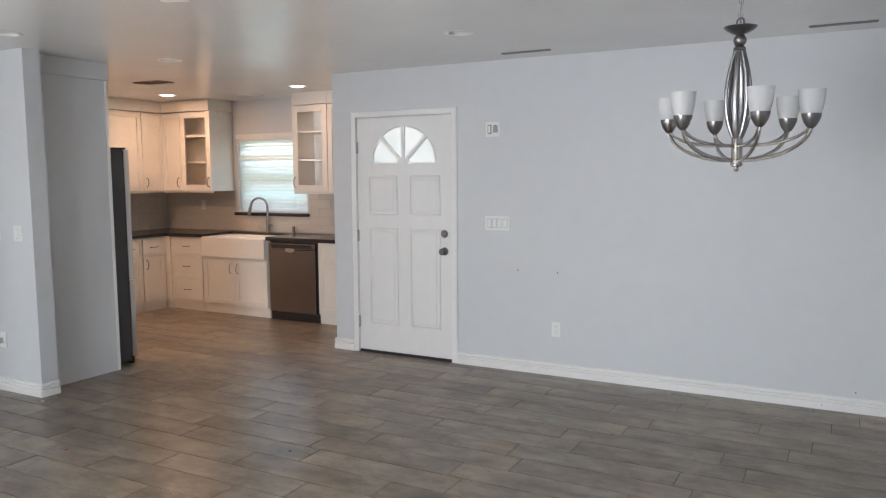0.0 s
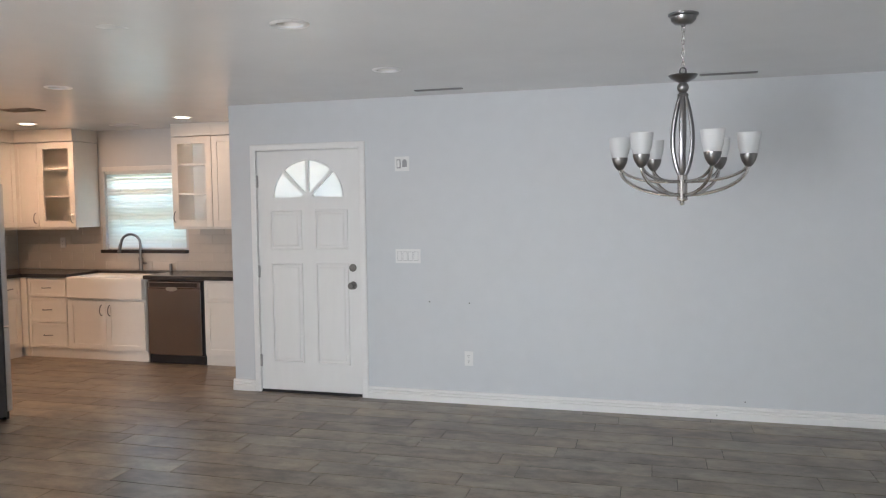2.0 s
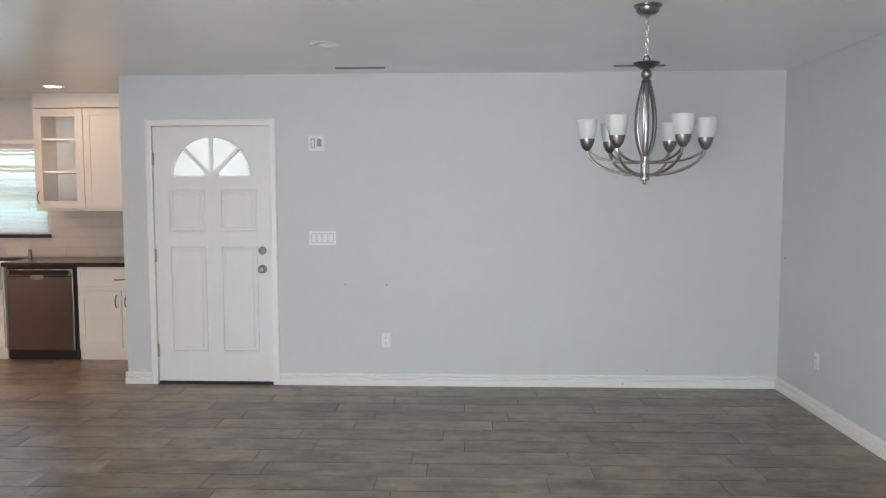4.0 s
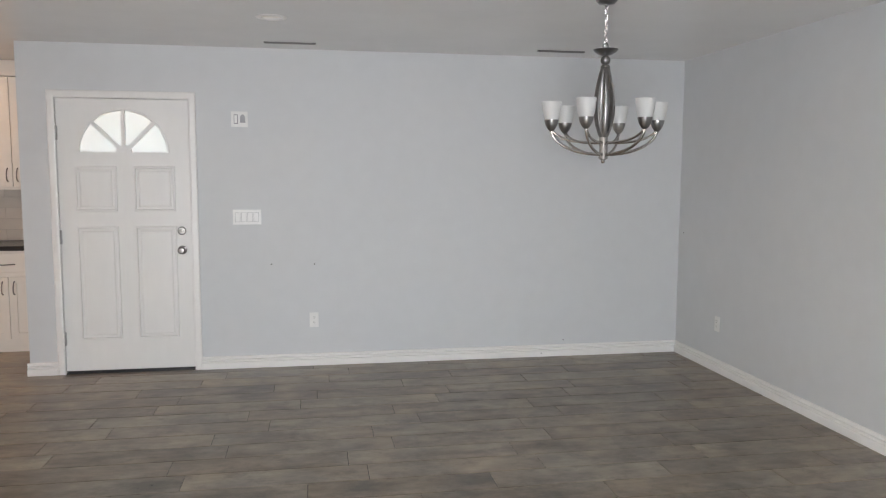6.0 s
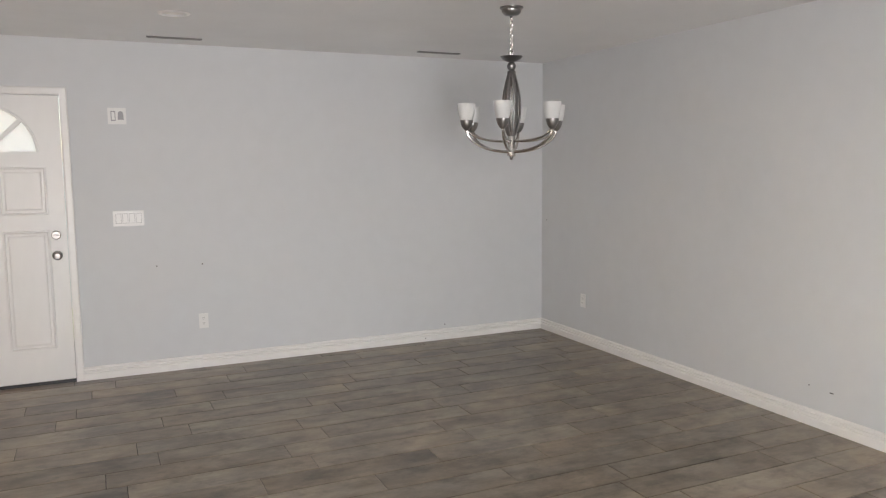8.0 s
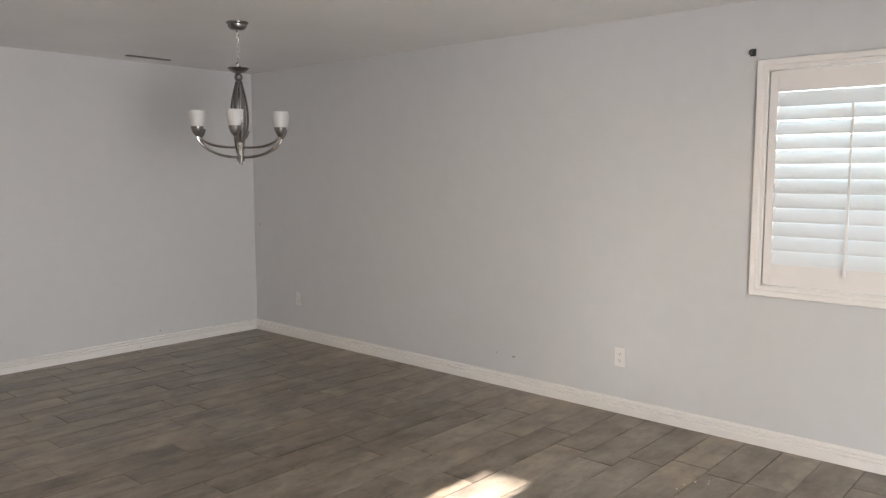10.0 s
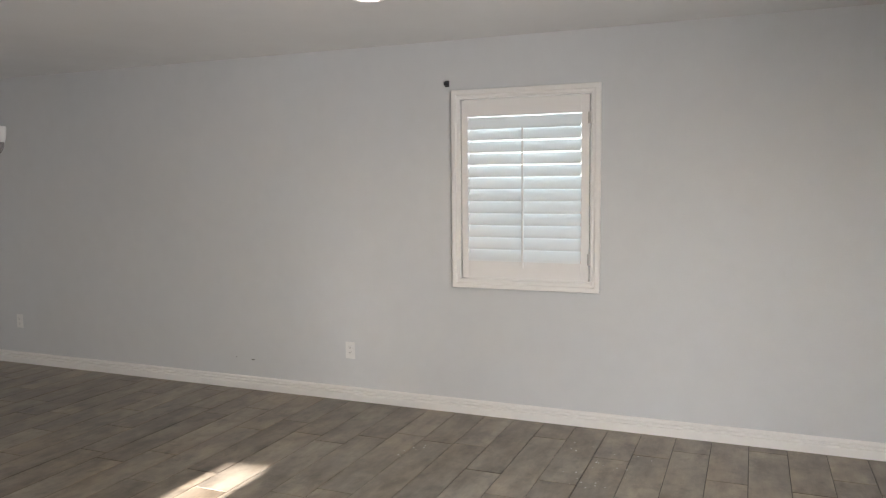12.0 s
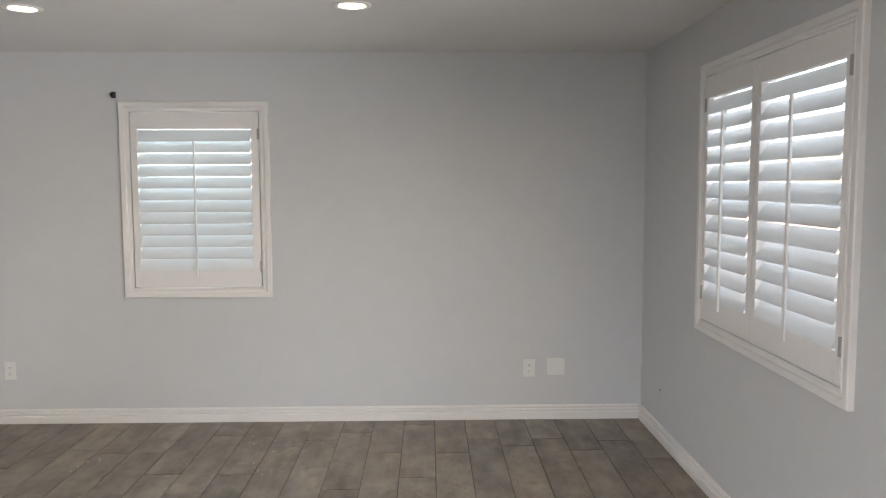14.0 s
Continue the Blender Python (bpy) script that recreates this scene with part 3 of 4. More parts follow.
def shutter_window(name, m, w, h, panels, zo0, zo1, count, label, rod_w=0.012):
    """Room side at -y, origin at the middle of the window on the wall's face. panels: louver openings (x0, x1)."""
    d = thing(name, m, label, "window", kind="structure")
    part("casing", frame_bm(w, h, [(0, -0.01), (0, 0.022), (0.004, 0.027), (0.030, 0.026), (0.036, 0.017), (0.050, 0.016), (0.054, 0.020), (0.062, 0.017), (0.062, -0.01)]), M_TRIM, d, "white moulded casing")
    xi, zi = w / 2 - 0.068, h / 2 - 0.068
    edges = [-xi] + [(a[1] + b[0]) / 2 for a, b in zip(panels, panels[1:])] + [xi]
    for i, (p0, p1) in enumerate(panels):
        e0, e1 = edges[i] + 0.002, edges[i + 1] - 0.002
        bm = bmesh.new()
        for r in ((e0, p0, -zi, zi), (p1, e1, -zi, zi), (p0, p1, -zi, zo0), (p0, p1, zo1, zi)):
            box(bm, r[0], r[1], -0.016, 0.014, r[2], r[3], 0.002)
        for a, b in ((e0, p0), (p1, e1)):
            box(bm, a + 0.003, b - 0.003, 0.015, 0.052, -zi, zi, 0.002)
        pan = part("shutter_panel", bm, M_SHUT, d)
        step = (zo1 - zo0) / count
        tilt_mesh = mesh_of("louver", louver(p1 - p0 - 0.004), M_SLAT, True)
        for k in range(count):
            ob = new("louver", tilt_mesh)
            ob.parent = pan
            ob.location = ((p0 + p1) / 2, 0.0, zo0 + step * (k + 0.5) - (0.002 if k == count - 1 else 0.0))
            ob.rotation_euler = (radians(4 if k == count - 1 else random.uniform(-1.2, 1.2)), 0, 0)
        rod = bmesh.new()
        xr = (p0 + p1) / 2 + 0.005
        box(rod, xr - rod_w / 2, xr + rod_w / 2, -0.050, -0.040, zo0 - 0.035, zo1 - step * 1.05, 0.002)
        for k in range(count - 1):
            box(rod, xr - 0.001, xr + 0.001, -0.042, -0.034, zo0 + step * (k + 0.5) - 0.032, zo0 + step * (k + 0.5) - 0.028)
        part("tilt_rod", rod, M_SHUT, pan, "thin vertical tilt rod")
        side = e1 if i == len(panels) - 1 else e0
        for z in (-zi + 0.14, zi - 0.14):
            part("hinge", boxes((side - 0.009, side + 0.009, -0.021, -0.014, z - 0.035, z + 0.035), bevel=0.001), M_HINGE, pan, "grey metal hinge")
    # sash behind the shutter
    part("window_frame", frame_bm(w - 0.1, h - 0.1, [(0, -0.135), (0, -0.085), (0.04, -0.085), (0.04, -0.135)]), M_TRIM, d)
    box(bm := bmesh.new(), -w / 2 + 0.09, w / 2 - 0.09, 0.09, 0.125, -0.02, 0.02, 0.002)
    part("meeting_rail", bm, M_TRIM, d)
    g = part("window_pane", boxes((-w / 2 + 0.088, w / 2 - 0.088, 0.108, 0.112, -h / 2 + 0.088, h / 2 - 0.088)), M_PANE, d)
    g.visible_shadow = False
    return d


ew_c = (EW_Y0 + EW_Y1) / 2
shutter_window("window_1", pose(EAST, ew_c, (EW_Z0 + EW_Z1) / 2, 0, 0, -90), EW_Y1 - EW_Y0, EW_Z1 - EW_Z0,
               [(ew_c - 0.577, ew_c + 0.165)], 1.033 - (EW_Z0 + EW_Z1) / 2, 1.962 - (EW_Z0 + EW_Z1) / 2, 12, "window with white plantation shutter, louvers half open")
sw_c, sw_z = (SW_X0 + SW_X1) / 2, (SW_Z0 + SW_Z1) / 2
shutter_window("window_2", pose(sw_c, SOUTH, sw_z, 0, 0, 180), SW_X1 - SW_X0, SW_Z1 - SW_Z0,
               [(sw_c - 0.016, sw_c + 0.505), (sw_c + 0.60, sw_c + 1.262)], 1.012 - sw_z, 2.03 - sw_z, 12, "wide window with two white plantation shutter panels", 0.019)


# ---- kitchen window ----
def kitchen_window():
    w, h = KW_X1 - KW_X0, KW_Z1 - KW_Z0
    cx, cz = (KW_X0 + KW_X1) / 2, (KW_Z0 + KW_Z1) / 2
    d = thing("window_3", pose(cx, KNORTH, cz), "kitchen window with white horizontal blind and dark sill", "window", kind="structure")
    part("window_frame", frame_bm(w, h, [(0, -0.13), (0, -0.075), (0.045, -0.075), (0.045, -0.13)]), M_TRIM, d)
    part("meeting_rail", boxes((-w / 2 + 0.04, w / 2 - 0.04, 0.075, 0.12, -0.02, 0.02), bevel=0.002), M_TRIM, d)
    g = part("window_pane", boxes((-w / 2 + 0.04, w / 2 - 0.04, 0.10, 0.104, -h / 2 + 0.04, h / 2 - 0.04)), M_PANE, d)
    g.visible_shadow = False
    part("window_sill", boxes((-w / 2 - 0.04, w / 2 + 0.03, -0.05, 0.07, -h / 2 - 0.035, -h / 2 + 0.002), bevel=0.004), M_COUNTER, d, "dark stone window sill")
    part("head_casing", boxes((-w / 2 - 0.015, w / 2 + 0.015, -0.014, 0.0, h / 2 - 0.01, h / 2 + 0.04), bevel=0.003), M_TRIM, d)
    b = thing("window_blind", pose(cx, KNORTH + 0.036, cz), "white horizontal slat blind, lowered with open slats", "blind")
    part("head_rail", boxes((-w / 2 + 0.004, w / 2 - 0.004, -0.02, 0.02, h / 2 - 0.045, h / 2 - 0.001), bevel=0.003), M_PLASTIC, b)
    part("bottom_rail", boxes((-w / 2 + 0.006, w / 2 - 0.006, -0.018, 0.018, -h / 2 + 0.004, -h / 2 + 0.024), bevel=0.003), M_PLASTIC, b)
    slat = bmesh.new()
    rows = [[slat.verts.new((x, y, 0.004 - 9 * y * y)) for y in (-0.022, -0.011, 0, 0.011, 0.022)] for x in (-w / 2 + 0.006, w / 2 - 0.006)]
    for k in range(4):
        slat.faces.new((rows[0][k], rows[0][k + 1], rows[1][k + 1], rows[1][k]))
    bmesh.ops.solidify(slat, geom=slat.faces, thickness=0.002)
    me = mesh_of("slat", slat, M_BLIND)
    n = 21
    for k in range(n):
        ob = new("slat", me)
        ob.parent = b
        ob.location = (0, 0, -h / 2 + 0.04 + (h - 0.10) * k / (n - 1))
        ob.rotation_euler = (radians(60 + random.uniform(-1.5, 1.5)), 0, 0)
    for x in (-0.33, 0.33):
        part("ladder_cord", boxes((x - 0.001, x + 0.001, -0.024, -0.022, -h / 2 + 0.02, h / 2 - 0.04)), M_PLASTIC, b)


kitchen_window()


# ---- kitchen ----
def shaker(w, h, rail=0.055, t=0.019):
    """A shaker front in the xz plane, left foot at the origin, face towards -y."""
    bm = bmesh.new()
    box(bm, 0, rail, -t, 0, 0, h, 0.0015)
    box(bm, w - rail, w, -t, 0, 0, h, 0.0015)
    box(bm, rail, w - rail, -t, 0, 0, rail, 0.0015)
    box(bm, rail, w - rail, -t, 0, h - rail, h, 0.0015)
    box(bm, rail - 0.002, w - rail + 0.002, -t + 0.009, -0.001, rail - 0.002, h - rail + 0.002)
    return bm


def front(name, d, x, z, w, h, rail=0.055, handle=None):
    """A door or drawer front, with its arched handle: (x, z, 'v' or 'h')."""
    bm = shaker(w, h, rail)
    bmesh.ops.translate(bm, verts=bm.verts, vec=(x, 0, z))
    f = part(name, bm, M_CAB, d)
    if handle:
        pull(f, handle, -0.019)
    return f


def pull(f, handle, y):
    hx, hz, way = handle
    s = 0.055
    u, v = ((0, 0, s), (0.006, 0, 0)) if way == "v" else ((s, 0, 0), (0, 0, 0.006))
    c, u, v = Vector((hx, y, hz)), Vector(u), Vector(v)
    bm = bmesh.new()
    tube(bm, bezier(c - u, c - u + Vector((0, -0.045, 0)) - v, c + u + Vector((0, -0.045, 0)) + v, c + u, 14), 0.0052, 8, up=(0.3, 0.2, 0.9))
    part("handle", bm, M_NICKEL, f, "arched brushed nickel handle", True)


def base_cabinet(m, w, depth, doors, drawers, label):
    """Origin: front left foot. doors: (x, z, w, h, handle); drawers likewise."""
    d = thing("base_cabinet", m, label, "cabinet", "kitchen base cabinets")
    part("carcass", boxes((0, w, 0, depth, 0.10, 0.862)), M_CAB, d)
    part("toe_kick", boxes((0, w, 0.012, 0.032, 0, 0.10)), M_CAB, d)
    for x, z, dw, dh, hd in doors:
        front("cabinet_door", d, x, z, dw, dh, 0.055, hd)
    for x, z, dw, dh, hd in drawers:
        front("drawer", d, x, z, dw, dh, 0.03, hd)


FACE, LFACE = 6.275, -7.075
BD = KNORTH - FACE - 0.004
base_cabinet(pose(-6.995, FACE, 0), 0.515, BD, [], [(0.012, 0.112, 0.49, 0.265, (0.257, 0.245, "h")), (0.012, 0.385, 0.49, 0.265, (0.257, 0.52, "h")), (0.012, 0.660, 0.49, 0.185, (0.257, 0.755, "h"))], "white cabinet with three drawers beside the sink")
base_cabinet(pose(-6.475, FACE, 0), 0.96, BD, [(0.008, 0.112, 0.470, 0.515, (0.430, 0.53, "v")), (0.482, 0.112, 0.470, 0.515, (0.53, 0.53, "v"))], [], "white two-door cabinet under the farmhouse sink")
base_cabinet(pose(-4.826, FACE, 0), 0.832, BD, [(0.010, 0.112, 0.40, 0.53, (0.37, 0.55, "v")), (0.420, 0.112, 0.40, 0.53, (0.46, 0.55, "v"))], [(0.010, 0.655, 0.81, 0.19, (0.415, 0.75, "h"))], "white cabinet with drawer and doors beside the dishwasher")
LD = LFACE - KWEST - 0.004
base_cabinet(pose(LFACE, 5.905, 0, 0, 0, 90), 0.34, LD, [(0.006, 0.112, 0.31, 0.53, (0.045, 0.55, "v"))], [(0.006, 0.655, 0.31, 0.19, (0.16, 0.75, "h"))], "white corner cabinet with a door and a drawer")
base_cabinet(pose(LFACE, 5.44, 0, 0, 0, 90), 0.46, LD, [(0.006, 0.112, 0.445, 0.53, None)], [(0.006, 0.655, 0.445, 0.19, (0.29, 0.75, "h"))], "white cabinet with a door and a drawer by the range")
base_cabinet(pose(LFACE, 4.40, 0, 0, 0, 90), 1.035, LD, [(0.006, 0.112, 0.51, 0.53, (0.47, 0.55, "v")), (0.52, 0.112, 0.51, 0.53, (0.56, 0.55, "v"))], [(0.006, 0.655, 1.02, 0.19, (0.51, 0.75, "h"))], "white two-door cabinet along the side wall")
solid("corner_filler", boxes((-7.6, -6.997, FACE + 0.004, KNORTH - 0.004, 0.0, 0.862), (LFACE + 0.001, -6.997, 6.247, FACE + 0.003, 0.10, 0.862)), M_CAB, "white corner filler between the base cabinets", "filler", "structure")

# worktop with its cut-out for the sink
bm = boxes((KWEST + 0.003, -6.462, FACE - 0.032, KNORTH - 0.003, 0.864, 0.904), (-5.522, KEAST - 0.003, FACE - 0.032, KNORTH - 0.003, 0.864, 0.904), (-6.462, -5.522, 6.715, KNORTH - 0.003, 0.864, 0.904),
           (KWEST + 0.003, LFACE + 0.032, 4.40, FACE - 0.0325, 0.864, 0.904), bevel=0.004)
solid("worktop", bm, M_COUNTER, "dark polished stone worktop on the base cabinets", "worktop")

# apron sink
bm = bmesh.new()
sx0, sx1, sy0, sy1 = -6.458, -5.526, FACE - 0.052, 6.711
for r in ((sx0, sx1, sy0, sy0 + 0.03, 0.655, 0.878), (sx0, sx0 + 0.025, sy0 + 0.03, sy1, 0.655, 0.878), (sx1 - 0.025, sx1, sy0 + 0.03, sy1, 0.655, 0.878), (sx0 + 0.025, sx1 - 0.025, sy1 - 0.025, sy1, 0.655, 0.878), (sx0 + 0.025, sx1 - 0.025, sy0 + 0.03, sy1 - 0.025, 0.655, 0.68)):
    box(bm, *r, bevel=0.008)
solid("farmhouse_sink", bm, M_CERAMIC, "white fireclay farmhouse sink with a deep apron", "sink")


def faucet():
    d = thing("kitchen_faucet", pose(-5.935, 6.765, 0.904), "tall gooseneck brushed nickel faucet on the worktop", "faucet")
    bm = bmesh.new()
    lathe(bm, [(0, 0), (0.027, 0), (0.027, 0.012), (0.023, 0.02), (0.023, 0.11), (0.026, 0.115), (0.026, 0.14), (0.017, 0.155), (0, 0.155)])
    part("faucet_base", bm, M_NICKEL, d, "", True)
    bm = bmesh.new()
    pts = [Vector((0, 0, z)) for z in (0.14, 0.2, 0.26)] + [Vector((-0.1 + 0.1 * math.cos(a), -0.03 + 0.03 * math.cos(a), 0.30 + 0.105 * math.sin(a))) for a in (math.pi * k / 14 for k in range(0, 14))]
    pts += [Vector((-0.205, -0.065, 0.285))]
    tube(bm, pts, 0.014, 10, up=(0.3, -1, 0))
    part("spout", bm, M_NICKEL, d, "", True)
    bm = bmesh.new()
    tube(bm, [(-0.203, -0.064, 0.30), (-0.206, -0.066, 0.285), (-0.219, -0.072, 0.215), (-0.222, -0.073, 0.205)], 0.018, 12, up=(0, 1, 0))
    part("spray_head", bm, M_NICKEL, d, "", True)
    bm = bmesh.new()
    tube(bm, [(0.015, 0, 0.085), (0.05, 0, 0.085)], 0.014, 12)
    tube(bm, bezier((0.045, 0, 0.085), (0.06, -0.01, 0.09), (0.08, -0.03, 0.10), (0.10, -0.04, 0.085)), 0.007, 8)
    part("lever", bm, M_NICKEL, d, "", True)
    s = thing("soap_dispenser", pose(-5.55, 6.76, 0.904), "small brushed nickel cylinder beside the faucet", "soap dispenser")
    bm = bmesh.new()
    lathe(bm, [(0, 0), (0.022, 0), (0.022, 0.008), (0.017, 0.012), (0.017, 0.075), (0.013, 0.082), (0, 0.083)])
    part("cylinder", bm, M_NICKEL, s, "", True)


faucet()


def dishwasher():
    d = thing("dishwasher", pose(-5.488, FACE, 0), "stainless steel dishwasher under the worktop", "dishwasher")
    w = 0.655
    part("body", boxes((0.004, w - 0.004, 0.004, 0.55, 0.0, 0.858)), M_BLACK, d)
    door = part("door", boxes((0.012, w - 0.022, -0.03, 0.002, 0.098, 0.775), bevel=0.005), M_STEEL, d, "brushed stainless front")
    part("control_panel", boxes((0.012, w - 0.022, -0.03, 0.002, 0.778, 0.845), bevel=0.005), M_STEEL, d)
    part("control_strip", boxes((0.045, w - 0.06, -0.033, -0.029, 0.792, 0.834), bevel=0.001), M_BLACK, d, "black control strip")
    bm = bmesh.new()
    lathe(bm, [(0, -0.004), (0.058, -0.006), (0.066, 0.001), (0, 0.001)], n=28, m=Matrix.Translation((0.30, -0.03, 0.772)) @ pose(0, 0, 0, 90, 0, 0) @ Matrix.Diagonal((1, 0.38, 1, 1)))
    part("grip", bm, M_STEELB, door, "small curved finger grip")
    part("kick_plate", boxes((0.03, w + 0.0, -0.012, 0.004, 0.004, 0.09), bevel=0.002), M_BLACK, d, "black kick plate")


dishwasher()


def upper_cabinet(m, w, depth, h, rows, label, crown=0.034):
    """rows: (x, width, 'glass' or 'solid', handle x) fronts. Origin: front left lower corner."""
    d = thing("wall_cabinet", m, label, "cabinet", "kitchen wall cabinets")
    bm = boxes((0, 0.018, 0, depth, 0, h), (w - 0.018, w, 0, depth, 0, h), (0.018, w - 0.018, 0, depth, 0, 0.018), (0.018, w - 0.018, 0, depth, h - 0.018, h), (0.018, w - 0.018, depth - 0.01, depth, 0.018, h - 0.018))
    part("carcass", bm, M_CAB, d)
    if any(r[2] == "glass" for r in rows):
        for z in (0.335, 0.64):
            part("shelf", boxes((0.02, w - 0.02, 0.03, depth - 0.012, z, z + 0.018)), M_CAB, d)
    for x, fw, kind, hx in rows:
        if kind == "solid":
            front("cabinet_door", d, x + 0.003, 0.004, fw - 0.006, h - 0.008, 0.06, (hx, 0.105, "v") if hx is not None else None)
        else:
            bm = bmesh.new()
            a, b, r, hh = x + 0.003, x + fw - 0.003, 0.07, h - 0.004
            for q in ((a, a + r, 0.004, hh), (b - r, b, 0.004, hh), (a + r, b - r, 0.004, 0.004 + r), (a + r, b - r, hh - r, hh)):
                box(bm, q[0], q[1], -0.019, 0, q[2], q[3], 0.0015)
            f = part("glass_door", bm, M_CAB, d, "white door with a glass panel")
            g = part("glass_panel", boxes((a + r - 0.004, b - r + 0.004, -0.011, -0.007, 0.004 + r - 0.004, hh - r + 0.004)), M_CABGLASS, f)
            g.visible_shadow = False
            pull(f, (hx, 0.105, "v"), -0.019)
    part("light_rail", boxes((0, w, -0.006, 0.014, -0.022, -0.001)), M_CAB, d)
    part("crown_riser", boxes((0, w, -crown, depth, h + 0.007, CEIL - 1.392 - 0.001)), M_CAB, d)


UF, UL, UZ, UH = 6.485, -7.315, 1.392, 0.93
upper_cabinet(pose(UL + 0.005, UF, UZ), 0.80, KNORTH - UF - 0.003, UH, [(0.0, 0.315, "solid", 0.275), (0.315, 0.485, "glass", 0.765)], "white wall cabinet with a glass door and shelves")
upper_cabinet(pose(-5.295, UF, UZ), 0.47, KNORTH - UF - 0.003, UH, [(0.0, 0.47, "glass", 0.035)], "white glass-door wall cabinet beside the window", 0.014)
upper_cabinet(pose(-4.823, UF, UZ), 0.828, KNORTH - UF - 0.003, UH, [(0.0, 0.413, "solid", 0.375), (0.413, 0.415, "solid", 0.455)], "white two-door wall cabinet with plain panels", 0.014)
upper_cabinet(pose(UL, 6.165, UZ, 0, 0, 90), 0.318, UL - KWEST - 0.003, UH, [(0.0, 0.318, "solid", 0.045)], "white wall cabinet in the kitchen corner")
upper_cabinet(pose(UL, 5.66, UZ, 0, 0, 90), 0.503, UL - KWEST - 0.003, UH, [(0.0, 0.503, "solid", None)], "white wall cabinet on the side wall")
upper_cabinet(pose(UL, 4.65, UZ, 0, 0, 90), 1.008, UL - KWEST - 0.003, UH, [(0.0, 0.5, "solid", 0.46), (0.5, 0.508, "solid", 0.54)], "white two-door wall cabinet on the side wall")
solid("wall_cabinet_filler", boxes((KWEST + 0.003, UL + 0.004, UF + 0.001, KNORTH - 0.003, UZ, CEIL - 0.001)), M_CAB, "white filler in the corner between wall cabinets", "filler", "structure")


def fridge():
    d = thing("refrigerator", pose(-5.205, 4.255, 0, 0, 0, 180), "tall dark grey refrigerator with stainless steel doors", "refrigerator")
    w = 0.91
    part("body", boxes((0, w, 0.06, 0.84, 0.025, 1.795), bevel=0.004), M_FRIDGE, d, "dark grey side panels")
    for n, x0, x1, z0, z1 in (("door", 0.003, w / 2 - 0.002, 0.715, 1.79), ("door", w / 2 + 0.002, w - 0.003, 0.715, 1.79), ("freezer_drawer", 0.003, w - 0.003, 0.06, 0.70)):
        f = part(n, boxes((x0, x1, 0.0, 0.05, z0, z1), bevel=0.006), M_STEELB, d, "stainless steel front")
        bm = bmesh.new()
        if n == "door":
            hx = x1 - 0.04 if x0 < 0.1 else x0 + 0.04
            tube(bm, [(hx, 0.0, z0 + 0.1), (hx, -0.05, z0 + 0.1), (hx, -0.055, z0 + 0.12), (hx, -0.055, z1 - 0.12), (hx, -0.05, z1 - 0.1), (hx, 0.0, z1 - 0.1)], 0.01, 8, up=(1, 0, 0))
        else:
            tube(bm, [(0.1, 0.0, z1 - 0.06), (0.1, -0.055, z1 - 0.06), (w - 0.1, -0.055, z1 - 0.06), (w - 0.1, 0.0, z1 - 0.06)], 0.01, 8)
        part("handle", bm, M_STEELB, f, "", True)
    part("gasket", boxes((0.008, w - 0.008, 0.049, 0.061, 0.06, 1.785)), M_BLACK, d, "black door gasket")
    part("hinge_cover", boxes((0.01, 0.09, 0.02, 0.14, 1.795, 1.81), bevel=0.004), M_BLACK, d)
    part("toe_grille", boxes((0.01, w - 0.01, 0.03, 0.06, 0.0, 0.058)), M_BLACK, d)
    for x in (0.06, w - 0.06):
        part("foot", boxes((x - 0.02, x + 0.02, 0.7, 0.74, 0.0, 0.026)), M_BLACK, d)


fridge()


def fridge_panel():
    d = thing("fridge_surround", pose(-5.12, PART_N, 0), "tall grey-white end panel beside the refrigerator", "cabinet panel")
    L = 4.005 - PART_N
    part("panel", boxes((-0.02, 0.0, 0.002, L, 0.0, 2.325)), M_WALL, d)
    part("edge_trim", boxes((-0.022, 0.004, L - 0.022, L + 0.004, 0.0, 2.325), bevel=0.002), M_TRIM, d, "white edge trim")
    part("top_riser", boxes((-0.02, 0.012, 0.002, L + 0.010, 2.326, CEIL - 0.001)), M_WALL, d)
    o = thing("over_refrigerator_cabinet", pose(-5.142, 3.985, 1.86, 0, 0, 180), "white cabinet over the refrigerator", "cabinet")
    part("carcass", boxes((0, 0.96, 0.0, 0.61, 0, CEIL - 1.862)), M_CAB, o)
    for x in (0.005, 0.482):
        front("cabinet_door", o, x, 0.005, 0.472, 0.45, 0.055, (x + (0.43 if x < 0.1 else 0.04), 0.09, "v"))


fridge_panel()


